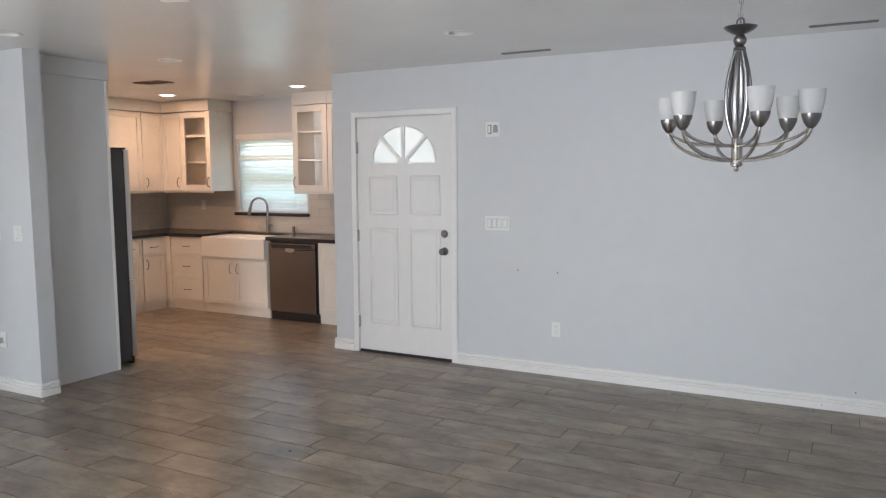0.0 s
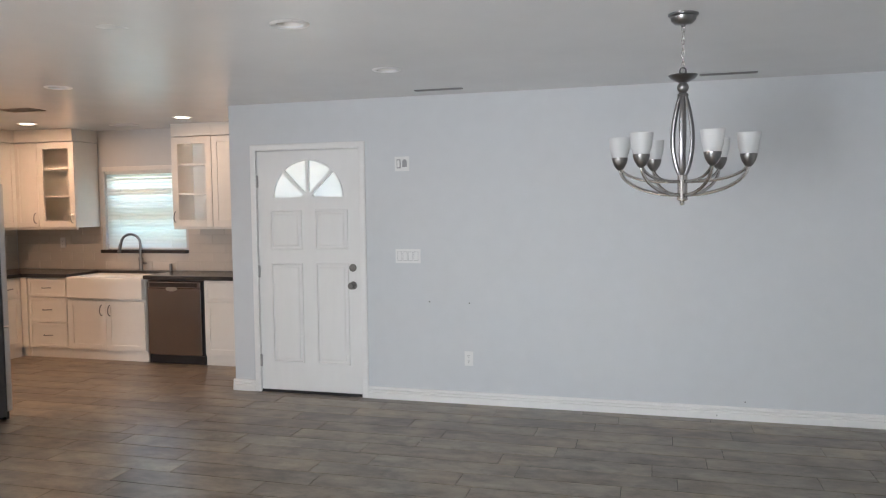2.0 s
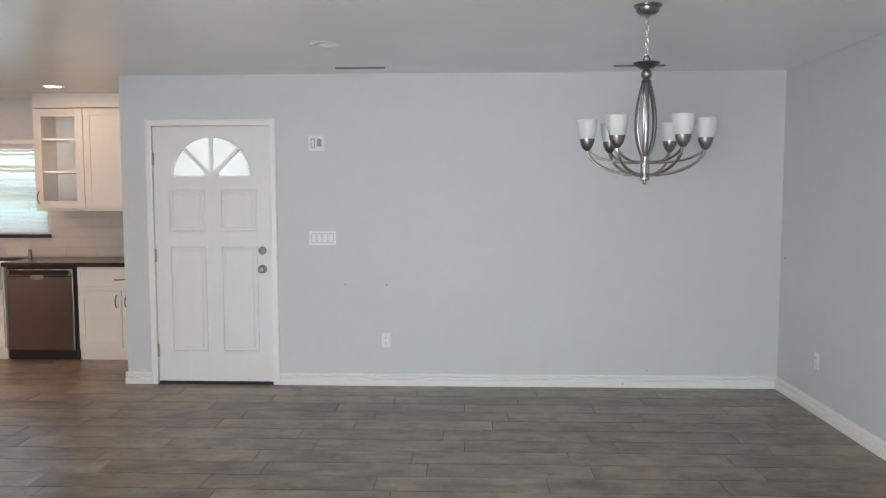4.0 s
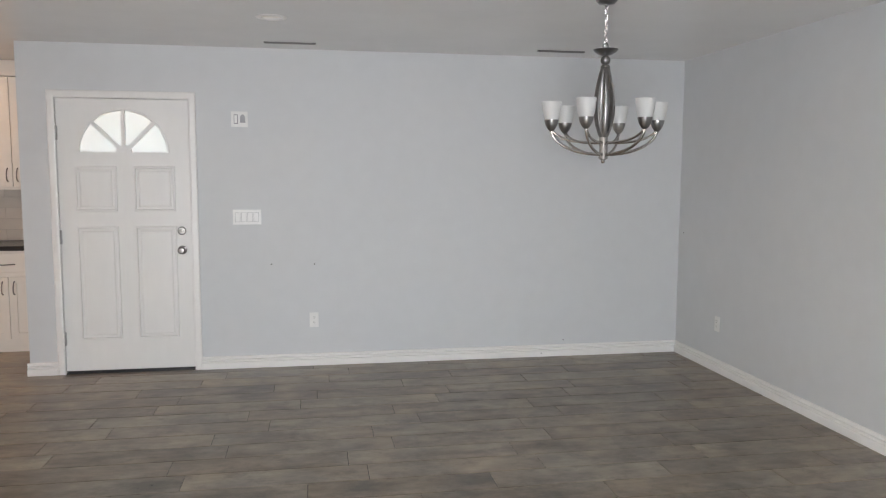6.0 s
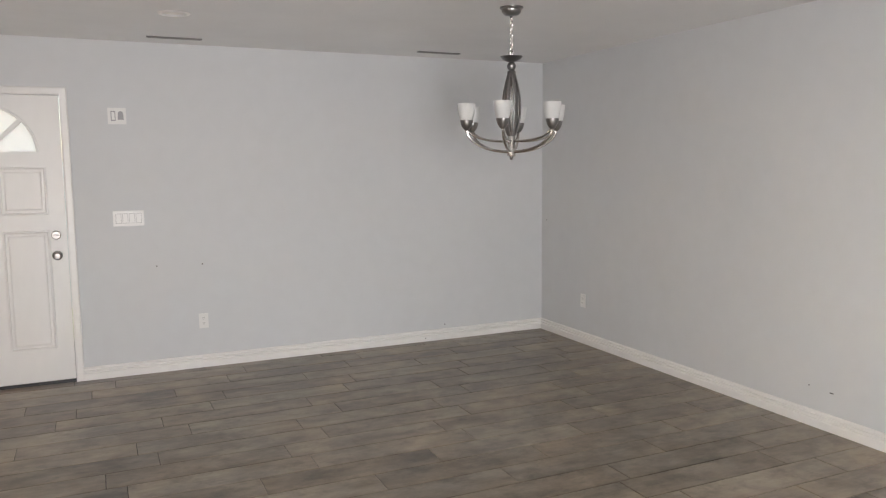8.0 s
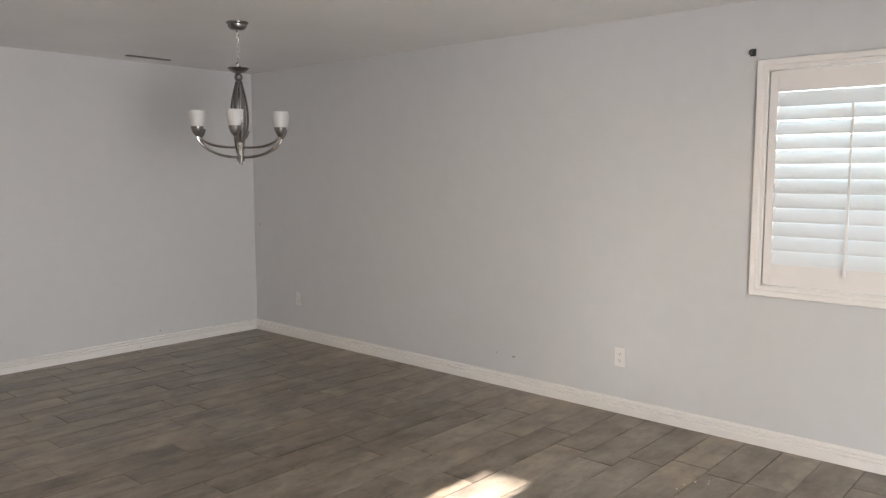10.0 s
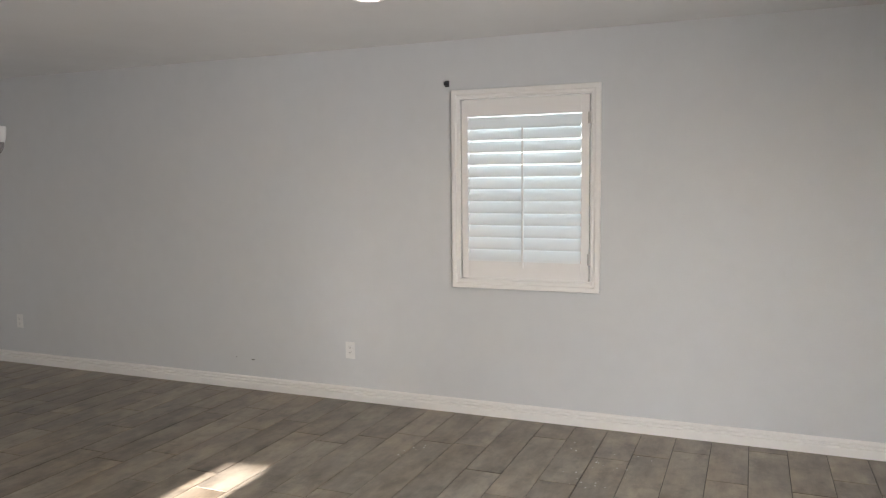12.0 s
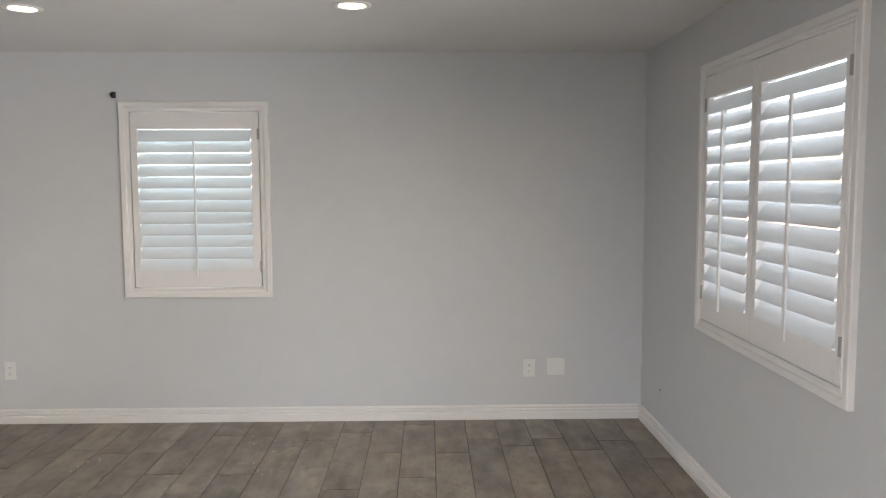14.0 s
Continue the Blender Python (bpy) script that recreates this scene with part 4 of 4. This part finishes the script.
# ---- chandelier ----
def chandelier(cx, cy):
    d = thing("chandelier", pose(cx, cy, 0), "six-arm brushed nickel chandelier with frosted glass shades", "chandelier")
    bm = bmesh.new()
    lathe(bm, [(0, CEIL), (0.069, CEIL), (0.069, CEIL - 0.008), (0.058, CEIL - 0.014), (0.056, CEIL - 0.030), (0.040, CEIL - 0.046), (0.012, CEIL - 0.050), (0.008, CEIL - 0.060), (0, CEIL - 0.060)])
    part("canopy", bm, M_NICKEL, d, "round stepped ceiling canopy", True)
    z, k = CEIL - 0.053, 0
    while z > 2.211:
        bm = bmesh.new()
        h, w = 0.017, 0.0085
        pts = [Vector((w * math.cos(a), 0, h * math.sin(a))) for a in (2 * math.pi * j / 14 for j in range(14))]
        tube(bm, [pose(0, 0, z - h, 0, 0, 90 * (k % 2) + 20) @ p for p in pts], 0.0019, 6, closed=True, up=(0.4, 1, 0.2))
        part("chain_link", bm, M_CHROME, d, "", True)
        z, k = z - 2 * h + 0.0065, k + 1
    bm = bmesh.new()
    tube(bm, [Vector((0.014 * math.cos(a), 0, 2.198 + 0.018 * math.sin(a))) for a in (2 * math.pi * j / 18 for j in range(18))], 0.004, 8, closed=True, up=(0.1, 1, 0.1))
    part("hanging_loop", bm, M_NICKEL, d, "", True)
    bm = bmesh.new()
    tube(bm, bezier((0, 0, CEIL - 0.055), (0.012, 0.004, 2.36), (-0.010, 0.0, 2.28), (0.004, 0, 2.186), 20), 0.0018, 6)
    part("wire", bm, M_CHROME, d, "", True)
    bm = bmesh.new()
    lathe(bm, [(0, 2.146), (0.014, 2.146), (0.030, 2.151), (0.055, 2.164), (0.067, 2.178), (0.066, 2.181), (0.050, 2.17), (0.016, 2.168), (0.012, 2.182), (0, 2.184)])
    part("dish", bm, M_NICKEL, d, "shallow metal dish", True)
    bm = bmesh.new()
    lathe(bm, [(0, 2.149)] + [(0.0265 * math.sin(a), 2.124 + 0.0265 * math.cos(a)) for a in (math.pi * j / 12 for j in range(1, 12))] + [(0, 2.0975)])
    lathe(bm, [(0, 2.104), (0.014, 2.102), (0.024, 2.094), (0.026, 2.086), (0.020, 2.08), (0, 2.08)])
    part("ball", bm, M_NICKEL, d, "", True)
    for k in range(6):
        a = radians(60 * k - 7 + 30)
        c, s = math.cos(a), math.sin(a)
        pts = []
        for j in range(19):
            t = j / 18
            r = 0.012 + 0.038 * math.sin(math.pi * t ** 0.85) ** 0.9 + 0.003 * t
            pts.append((r * c, r * s, 1.714 + 0.372 * t))
        bm = bmesh.new()
        tube(bm, pts, 0.0075, 8, flat=1.6, up=(c, s, 0))
        part("body_strap", bm, M_NICKEL, d, "", True)
    bm = bmesh.new()
    tube(bm, [(0, 0, 1.706), (0, 0, 2.086)], 0.005, 10)
    part("centre_rod", bm, M_CHROME, d, "", True)
    bm = bmesh.new()
    lathe(bm, [(0, 1.726), (0.020, 1.724), (0.023, 1.716), (0.023, 1.616), (0.025, 1.612), (0.025, 1.604), (0.016, 1.598), (0.008, 1.596), (0.012, 1.588), (0.009, 1.58), (0, 1.578)])
    part("column", bm, M_CHROME, d, "bright nickel column with finial", True)
    for k, bent in enumerate((-2.7, -1.6, 3.8, 2.8, -2.6, 0.3)):
        a = radians(60 * k - 6.8 + bent)
        c, s, R = math.cos(a), math.sin(a), 0.287
        out = lambda r, zz: Vector((r * c, r * s, zz))
        bm = bmesh.new()
        tube(bm, bezier(out(0.02, 1.626), out(0.17, 1.628), out(0.285, 1.686), out(R, 1.758), 16), 0.0074, 8, flat=1.1, up=(-s, c, 0))
        tube(bm, bezier(out(0.02, 1.689), out(0.14, 1.686), out(0.25, 1.701), out(R, 1.758), 16), 0.0062, 8, flat=1.1, up=(-s, c, 0))
        # arms get the lighter nickel, their highlights put into the colour
        arm = part("arm", bm, M_CHROME, d, "double curved strap arm", True)
        bm = bmesh.new()
        lathe(bm, [(0, 1.748), (0.008, 1.748), (0.018, 1.756), (0.030, 1.776), (0.037, 1.798), (0.038, 1.808), (0.034, 1.808), (0.028, 1.786), (0, 1.781)], (R * c, R * s, 0), 24)
        part("cup", bm, M_NICKEL, arm, "", True)
        bm = bmesh.new()
        lathe(bm, [(0.028, 1.792), (0.036, 1.81), (0.044, 1.836), (0.0480, 1.864), (0.0515, 1.902), (0.0495, 1.903), (0.0450, 1.864), (0.041, 1.836), (0.033, 1.812), (0.024, 1.794)], (R * c, R * s, 0), 28)
        part("shade", bm, M_SHADE, arm, "frosted white glass cup shade", True)


chandelier(-0.341, 3.349)


# ---- ceiling fixtures ----
def downlight(x, y, lit, kitchen=False):
    d = thing("recessed_light", pose(x, y, CEIL), ("lit" if lit else "unlit") + " round recessed ceiling light with white trim", "ceiling light", "recessed lights")
    bm = bmesh.new()
    lathe(bm, [(0.0625, 0.004), (0.064, -0.004), (0.070, -0.007), (0.088, -0.005), (0.094, -0.001), (0.094, 0.0), (0.065, 0.0)], n=36)
    part("trim_ring", bm, M_TRIM, d, "", True)
    bm = bmesh.new()
    lathe(bm, [(0.0635, 0.0), (0.062, 0.03), (0.054, 0.072), (0.0, 0.075)], n=32)
    part("reflector", bm, M_CERAMIC, d, "white reflector bowl", True)
    bm = bmesh.new()
    if kitchen and lit:
        lathe(bm, [(0, 0.0), (0.0615, 0.0), (0.0615, -0.003), (0.03, -0.005), (0, -0.0055)], n=32)
    else:
        lathe(bm, [(0, 0.073), (0.045, 0.071), (0.047, 0.062), (0.03, 0.055), (0, 0.052)], n=32)
    part("lens", bm, (M_GLOW_K if kitchen else M_GLOW_L) if lit else M_LENS, d, "", True)


for x, y, lit, kit in CANS:
    downlight(x, y, lit, kit)


def slot_vent(x, y, w, dep, material, label):
    d = thing("ceiling_vent", pose(x, y, CEIL), label, "air vent", "ceiling vents")
    bm = boxes((-w / 2, w / 2, -dep / 2, -dep / 2 + 0.012, -0.008, 0), (-w / 2, w / 2, dep / 2 - 0.012, dep / 2, -0.008, 0), (-w / 2, -w / 2 + 0.012, -dep / 2 + 0.012, dep / 2 - 0.012, -0.008, 0), (w / 2 - 0.012, w / 2, -dep / 2 + 0.012, dep / 2 - 0.012, -0.008, 0))
    part("frame", bm, material, d)
    # near-black sheet paints the shade inside the vent; the ceiling has no hole here
    part("dark_void_sheet", boxes((-w / 2 + 0.01, w / 2 - 0.01, -dep / 2 + 0.01, dep / 2 - 0.01, -0.002, -0.0005)), M_DARK, d)
    n = max(2, int((dep - 0.024) / 0.02))
    for k in range(n):
        yy = -dep / 2 + 0.012 + (dep - 0.024) * (k + 0.5) / n
        bm = bmesh.new()
        box(bm, -w / 2 + 0.01, w / 2 - 0.01, -0.006, 0.006, -0.0008, 0.0008, m=Matrix.Translation((0, yy, -0.006)) @ pose(0, 0, 0, 35, 0, 0))
        part("slat", bm, material, d)


slot_vent(-2.035, 5.155, 0.37, 0.042, M_SLOT, "narrow dark linear slot vent in the ceiling")
slot_vent(0.01, 5.15, 0.37, 0.042, M_SLOT, "narrow dark linear slot vent in the ceiling")
slot_vent(-5.77, 5.04, 0.33, 0.19, M_BROWNV, "brown slatted ceiling vent in the kitchen")
slot_vent(-5.77, 6.36, 0.28, 0.12, M_VENT, "small white ceiling vent over the sink")


# ---- plates on the walls ----
def plate(name, m, w, h, label, category, fit_out):
    """A wall plate facing -y; origin at its middle on the wall."""
    d = thing(name, m, label, category)
    part("plate", boxes((-w / 2, w / 2, -0.006, 0, -h / 2, h / 2), bevel=0.002), M_PLASTIC, d)
    fit_out(d, w, h)
    return d


def sockets(d, w, h):
    for z in (-0.021, 0.021):
        bm = bmesh.new()
        box(bm, -0.017, 0.017, -0.009, -0.004, z - 0.0145, z + 0.0145, 0.004)
        s = part("socket", bm, M_PLASTIC, d)
        for x, hh in ((-0.006, 0.009), (0.006, 0.007)):
            part("slot", boxes((x - 0.0012, x + 0.0012, -0.0094, -0.0088, z - hh / 2 + 0.003, z + hh / 2 + 0.003)), M_BLACK, s, "dark slot")
        part("slot", boxes((-0.002, 0.002, -0.0094, -0.0088, z - 0.010, z - 0.006)), M_BLACK, s, "dark slot")


def rockers(n):
    def fit_out(d, w, h):
        for k in range(n):
            x = (k - (n - 1) / 2) * 0.046
            part("rocker_frame", frame_bm_at(x, 0.038, 0.072), M_GREYPL, d, "thin grey gap")
            part("rocker", boxes((x - 0.0165, x + 0.0165, -0.010, -0.004, -0.0335, 0.0335), bevel=0.002), M_PLASTIC, d)
    return fit_out


def frame_bm_at(x, w, h):
    bm = frame_bm(w, h, [(0, 0.004), (0, 0.0066), (0.002, 0.0066), (0.002, 0.004)])
    bmesh.ops.translate(bm, verts=bm.verts, vec=(x, 0, 0))
    return bm


def blank(d, w, h):
    for z in (-0.04, 0.04):
        bm = bmesh.new()
        lathe(bm, [(0, 0), (0.003, 0), (0.003, 0.001), (0, 0.0015)], n=10, m=Matrix.Translation((0, -0.006, z)) @ pose(0, 0, 0, 90, 0, 0))
        part("screw", bm, M_PLASTIC, d)


def chime(d, w, h):
    part("grey_button", boxes((-0.042, -0.010, -0.014, -0.005, -0.036, 0.036), bevel=0.003), M_GREYPL, d, "grey push plate")
    part("button_face", boxes((-0.036, -0.016, -0.016, -0.013, -0.028, 0.028), bevel=0.001), M_PLASTIC, d)
    bm = bmesh.new()
    n = 16
    shape = [(0.018 * math.cos(math.pi * k / n), 0.012 + 0.024 * math.sin(math.pi * k / n)) for k in range(n + 1)] + [(-0.020, -0.026), (0.020, -0.026)]
    f = [[bm.verts.new((0.024 + x, y, z)) for x, z in shape] for y in (-0.012, -0.005)]
    bm.faces.new(f[0])
    bm.faces.new(f[1])
    for k in range(len(shape)):
        bm.faces.new((f[0][k], f[0][(k + 1) % len(shape)], f[1][(k + 1) % len(shape)], f[1][k]))
    part("dark_sensor", bm, M_GREYPL, d, "dark rounded sensor")


E_ROT = -90
plate("wall_control", pose(-2.428, NORTH, 1.925), 0.123, 0.117, "white wall plate with grey button and dark sensor", "wall control", chime)
plate("light_switch", pose(-2.388, NORTH, 1.181), 0.212, 0.114, "white four-gang rocker light switch", "light switch", rockers(4))
plate("wall_outlet", pose(-1.89, NORTH, 0.365), 0.070, 0.116, "white double wall outlet above the baseboard", "outlet", sockets)
plate("wall_outlet", pose(EAST, 4.765, 0.37, 0, 0, E_ROT), 0.070, 0.116, "white double wall outlet above the baseboard", "outlet", sockets)
plate("wall_outlet", pose(EAST, 1.48, 0.361, 0, 0, E_ROT), 0.074, 0.120, "white double wall outlet above the baseboard", "outlet", sockets)
plate("wall_outlet", pose(EAST, -2.004, 0.352, 0, 0, E_ROT), 0.080, 0.120, "white double wall outlet near the corner", "outlet", sockets)
plate("blank_plate", pose(EAST, -2.185, 0.360, 0, 0, E_ROT), 0.118, 0.114, "square white blank wall plate", "wall plate", blank)
plate("light_switch", pose(-5.134, PART_S, 1.174), 0.090, 0.112, "white rocker light switch on the short wall", "light switch", rockers(1))
plate("light_switch", pose(-5.405, PART_S, 1.174), 0.116, 0.114, "white two-gang light switch on the short wall", "light switch", rockers(2))
plate("wall_outlet", pose(-5.385, PART_S, 0.38), 0.075, 0.116, "white wall outlet on the short wall", "outlet", sockets)

d = thing("plug_adapter", pose(-5.395, PART_S - 0.0095, 0.375), "small chrome plug adapter in the wall outlet", "adapter")
part("body", boxes((-0.022, 0.022, -0.04, 0, -0.018, 0.022), bevel=0.006), M_CHROME, d)

d = thing("curtain_bracket", pose(EAST, 0.722, 2.183, 0, 0, E_ROT), "small black metal curtain rod bracket above the window", "bracket")
part("back_plate", boxes((-0.015, 0.015, -0.004, 0, -0.02, 0.02), bevel=0.001), M_BLACK, d)
part("hook", boxes((-0.011, 0.011, -0.035, -0.004, -0.012, 0.010), bevel=0.002), M_BLACK, d)


def wall_plug(m, w=0.010, label="small dark screw hole plug in the wall"):
    d = thing("wall_plug", m, label, "wall plug", "wall plugs")
    bm = bmesh.new()
    lathe(bm, [(0, 0), (w / 2, 0), (w / 2, 0.002), (w / 4, 0.003), (0, 0.003)], n=10, m=pose(0, 0, 0, 90, 0, 0))
    part("plug", bm, M_DARK, d)


wall_plug(pose(-2.211, NORTH, 0.813))
wall_plug(pose(-1.881, NORTH, 0.809))
wall_plug(pose(EAST, 2.318, 0.225, 0, 0, E_ROT) @ Matrix.Diagonal((2.6, 1, 0.5, 1)), 0.012)
wall_plug(pose(EAST, 2.47, 0.235, 0, 0, E_ROT), 0.007)
wall_plug(pose(EAST, 5.357, 1.033, 0, 0, E_ROT), 0.010)
wall_plug(pose(0.172, NORTH, 0.134), 0.009)
wall_plug(pose(-0.022, NORTH - 0.020, 0.030), 0.008)
wall_plug(pose(0.755, SOUTH, 0.311, 0, 0, 180), 0.014)

solid("floor_scrap", boxes((-3.858, -3.843, 2.605, 2.622, 0.0, 0.004), bevel=0.001), M_RED, "tiny red scrap lying on the floor", "scrap")

solid("paper_scrap", boxes((-4.885, -4.855, 3.150, 3.160, 0.0, 0.003), bevel=0.001), M_PLASTIC, "tiny white paper scrap on the floor by the wall", "scrap")


def paint_flecks():
    """Dried paint flecks on the planks, too many to count."""
    rnd, bm = random.Random(3), bmesh.new()
    for k in range(34):
        cx, cy = ((0.32, -0.42), (0.62, -0.28), (0.40, 0.62), (0.55, -0.55))[k % 4]
        x, y, r = cx + rnd.gauss(0, 0.10), cy + rnd.gauss(0, 0.07), rnd.uniform(0.002, 0.007)
        ring = [bm.verts.new((x + r * rnd.uniform(0.6, 1.5) * math.cos(a), y + r * rnd.uniform(0.5, 1.0) * math.sin(a), 0.0012)) for a in (math.pi * j / 4 for j in range(8))]
        top = bm.verts.new((x, y, 0.0018))
        for j in range(8):
            bm.faces.new((ring[j], ring[(j + 1) % 8], top))
    solid("paint_flecks", bm, M_PLASTIC, "scattered white paint flecks dried on the floor", "paint flecks", "stuff")


paint_flecks()

# ---- outside ----
solid("ground", boxes((-80, 80, -80, 80, -0.4, -0.16)), M_GROUND, "pale concrete ground round the house", "ground", "structure")
solid("garden_wall", boxes((-11, -2.5, 9.6, 9.75, -0.2, 1.62)), M_TEAL, "pale blue-green painted garden wall behind the house", "garden wall", "structure")
solid("lawn", boxes((-16, -2.2, 7.3, 9.5, -0.159, -0.13)), M_GRASS, "sunlit yellow-green lawn behind the kitchen", "lawn", "structure")
fence = solid("block_fence", boxes((3.6, 3.8, -7, 9, -0.2, 1.55)), M_BLOCK, "pinkish block wall in the side yard", "fence", "structure")
# added out of view: blocks the sun but for a narrow strip at its north edge
solid("curtain", boxes((WEST - 0.10, WEST - 0.08, WD_Y0 + 0.01, 1.25, 0.0, WD_T - 0.01)), M_CURTAIN, "unseen white sheet added to cut the west sun to a strip", "curtain", "structure")


def hedge():
    rnd = random.Random(5)
    d = thing("hedge", pose(-7.6, 11.5, -0.2), "tall green garden hedge behind the house", "hedge")
    bm = bmesh.new()
    for k in range(7):
        x = -3 + k
        tube(bm, [(x, 0, 0), (x + 0.1, 0.05, 0.9), (x - 0.05, 0, 1.9)], 0.05, 6)
    part("trunk", bm, M_OUT, d)
    verts, faces = [], []
    for k in range(9000):
        c = Vector((rnd.uniform(-4, 4), rnd.gauss(0, 0.35), rnd.uniform(0.2, 1.9 + 0.25 * math.sin(k))))
        m = Matrix.Translation(c) @ Euler((rnd.uniform(0, 6), rnd.uniform(0, 6), rnd.uniform(0, 6))).to_matrix().to_4x4()
        i = len(verts)
        verts += [m @ Vector(v) for v in ((-0.09, 0, 0), (0, -0.04, 0.01), (0.09, 0, 0), (0, 0.04, 0.01))]
        faces.append((i, i + 1, i + 2, i + 3))
    me = bpy.data.meshes.new("leaves")
    me.from_pydata(verts, [], faces)
    me.materials.append(M_LEAF)
    ob = new("leaves", me)
    ob.parent = d
    tagged(ob, kind="stuff")


hedge()

# ---- backsplash tiles ----
TW, TH = 0.305, 0.098


def backsplash(name, m, length, z0, z1, holes, label):
    d = thing(name, m, label, "backsplash", kind="structure")
    part("grout", boxes(*holes["grout"]), M_GROUT, d)
    shared = {}
    row, z = 0, z0
    while z < z1 - 0.02:
        h = min(TH, z1 - z)
        x = -TW / 2 * (row % 2)
        while x < length:
            a, b = max(x, 0), min(x + TW, length)
            for lo, hi in cut(a, b, z, z + h, holes["cut"]):
                w = round(hi - lo, 3)
                if w > 0.02:
                    key = (w, round(h, 3))
                    if key not in shared:
                        bm = bmesh.new()
                        box(bm, 0.001, w - 0.001, -0.008, -0.001, 0.001, h - 0.001)
                        bmesh.ops.bevel(bm, geom=[e for e in bm.edges if all(v.co.y < -0.005 for v in e.verts)], offset=0.0015, segments=1, affect="EDGES")
                        shared[key] = mesh_of("tile", bm, M_TILE)
                    ob = new("tile", shared[key])
                    ob.parent = d
                    ob.location = (lo, 0, z)
            x += TW
        z += TH
        row += 1


def cut(a, b, z0, z1, holes):
    """Stretches of a..b that no hole covers."""
    rows = [(a, b)]
    for h0, h1, k0, k1 in holes:
        if z1 > k0 + 0.02 and z0 < k1 - 0.02:
            rows = [q for lo, hi in rows for q in ((lo, min(hi, h0)), (max(lo, h1), hi)) if q[1] - q[0] > 0.001]
    return rows


bx0 = KWEST + 0.004
wx0, wx1 = KW_X0 - 0.042 - bx0, KW_X1 + 0.032 - bx0
blen = KEAST - 0.003 - bx0
backsplash("backsplash_north", pose(bx0, KNORTH - 0.0005, 0.905), blen, 0, 0.486, {"grout": [(0, wx0, -0.004, 0, 0, 0.486), (wx1, blen, -0.004, 0, 0, 0.486), (wx0, wx1, -0.004, 0, 0, 0.186)], "cut": [(wx0, wx1, 0.19, 0.6)]}, "glazed off-white subway tile backsplash behind the sink")
backsplash("backsplash_west", pose(KWEST + 0.0005, 4.40, 0.905, 0, 0, 90), 2.42, 0, 0.486, {"grout": [(0, 2.42, -0.004, 0, 0, 0.486)], "cut": []}, "glazed off-white subway tile backsplash on the side wall")
plate("wall_outlet", pose(-7.02, KNORTH - 0.009, 1.21), 0.070, 0.116, "white double outlet on the tiled backsplash", "outlet", sockets)

# ---- floor planks ----
PW, PL, ROW0 = 0.2025, 0.915, 3.095
STAGGER = {-1: -1.93, 0: -1.625, 1: -1.72, 2: -1.455, 3: -1.555, 4: -1.25, 5: -1.39, 6: -1.07, 7: -0.96, 8: -1.26, 9: -1.785, 10: -1.63, -23: 0.536, -21: 0.549, -20: 0.01, -19: 0.783, -18: 0.667, -17: 0.237, -16: 0.89}


def planks():
    rnd = random.Random(11)
    shared, rest = {}, bmesh.new()
    k0, k1 = math.floor((SOUTH - ROW0) / PW), math.ceil((KNORTH - ROW0) / PW)
    for k in range(k0, k1):
        y0, y1 = max(ROW0 + k * PW, SOUTH), min(ROW0 + (k + 1) * PW, KNORTH)
        if y1 - y0 < 0.01:
            continue
        ym = (y0 + y1) / 2
        xa = KWEST if ym > PART_S else WEST
        xb = EAST if ym < NORTH else KEAST
        x = STAGGER.get(k, rnd.uniform(0, PL))
        x -= math.ceil((x - xa) / PL) * PL
        while x < xb:
            a, b = max(x, xa), min(x + PL, xb)
            if b - a > 0.01:
                w, h = round(b - a, 3), round(y1 - y0, 4)
                dz = rnd.uniform(-0.0006, 0.0006)
                if a > -4.3 and ym < NORTH:
                    if (w, h) not in shared:
                        bm = bmesh.new()
                        slab(bm, w, h)
                        shared[w, h] = mesh_of("plank", bm, M_PLANK)
                    ob = new("plank", shared[w, h])
                    ob.parent = floor
                    ob.location = (a, y0, dz)
                else:
                    slab(rest, w, h, (a, y0, dz))
            x += PL
    r = new("plank_field", mesh_of("plank_field", rest, M_PLANK))
    r.parent = floor
    tagged(r, kind="stuff")


def slab(bm, w, h, at=(0, 0, 0)):
    """One plank with a small bevel round its top."""
    j, e = 0.0020, 0.0024
    v = [[bm.verts.new((at[0] + x, at[1] + y, at[2] + z)) for x, y in ((i, i), (w - i, i), (w - i, h - i), (i, h - i))] for i, z in ((j, -0.006), (j, -0.0012), (j + e, 0.0))]
    for a, b in zip(v, v[1:]):
        for q in range(4):
            bm.faces.new((a[q], a[(q + 1) % 4], b[(q + 1) % 4], b[q]))
    bm.faces.new(v[2])


planks()
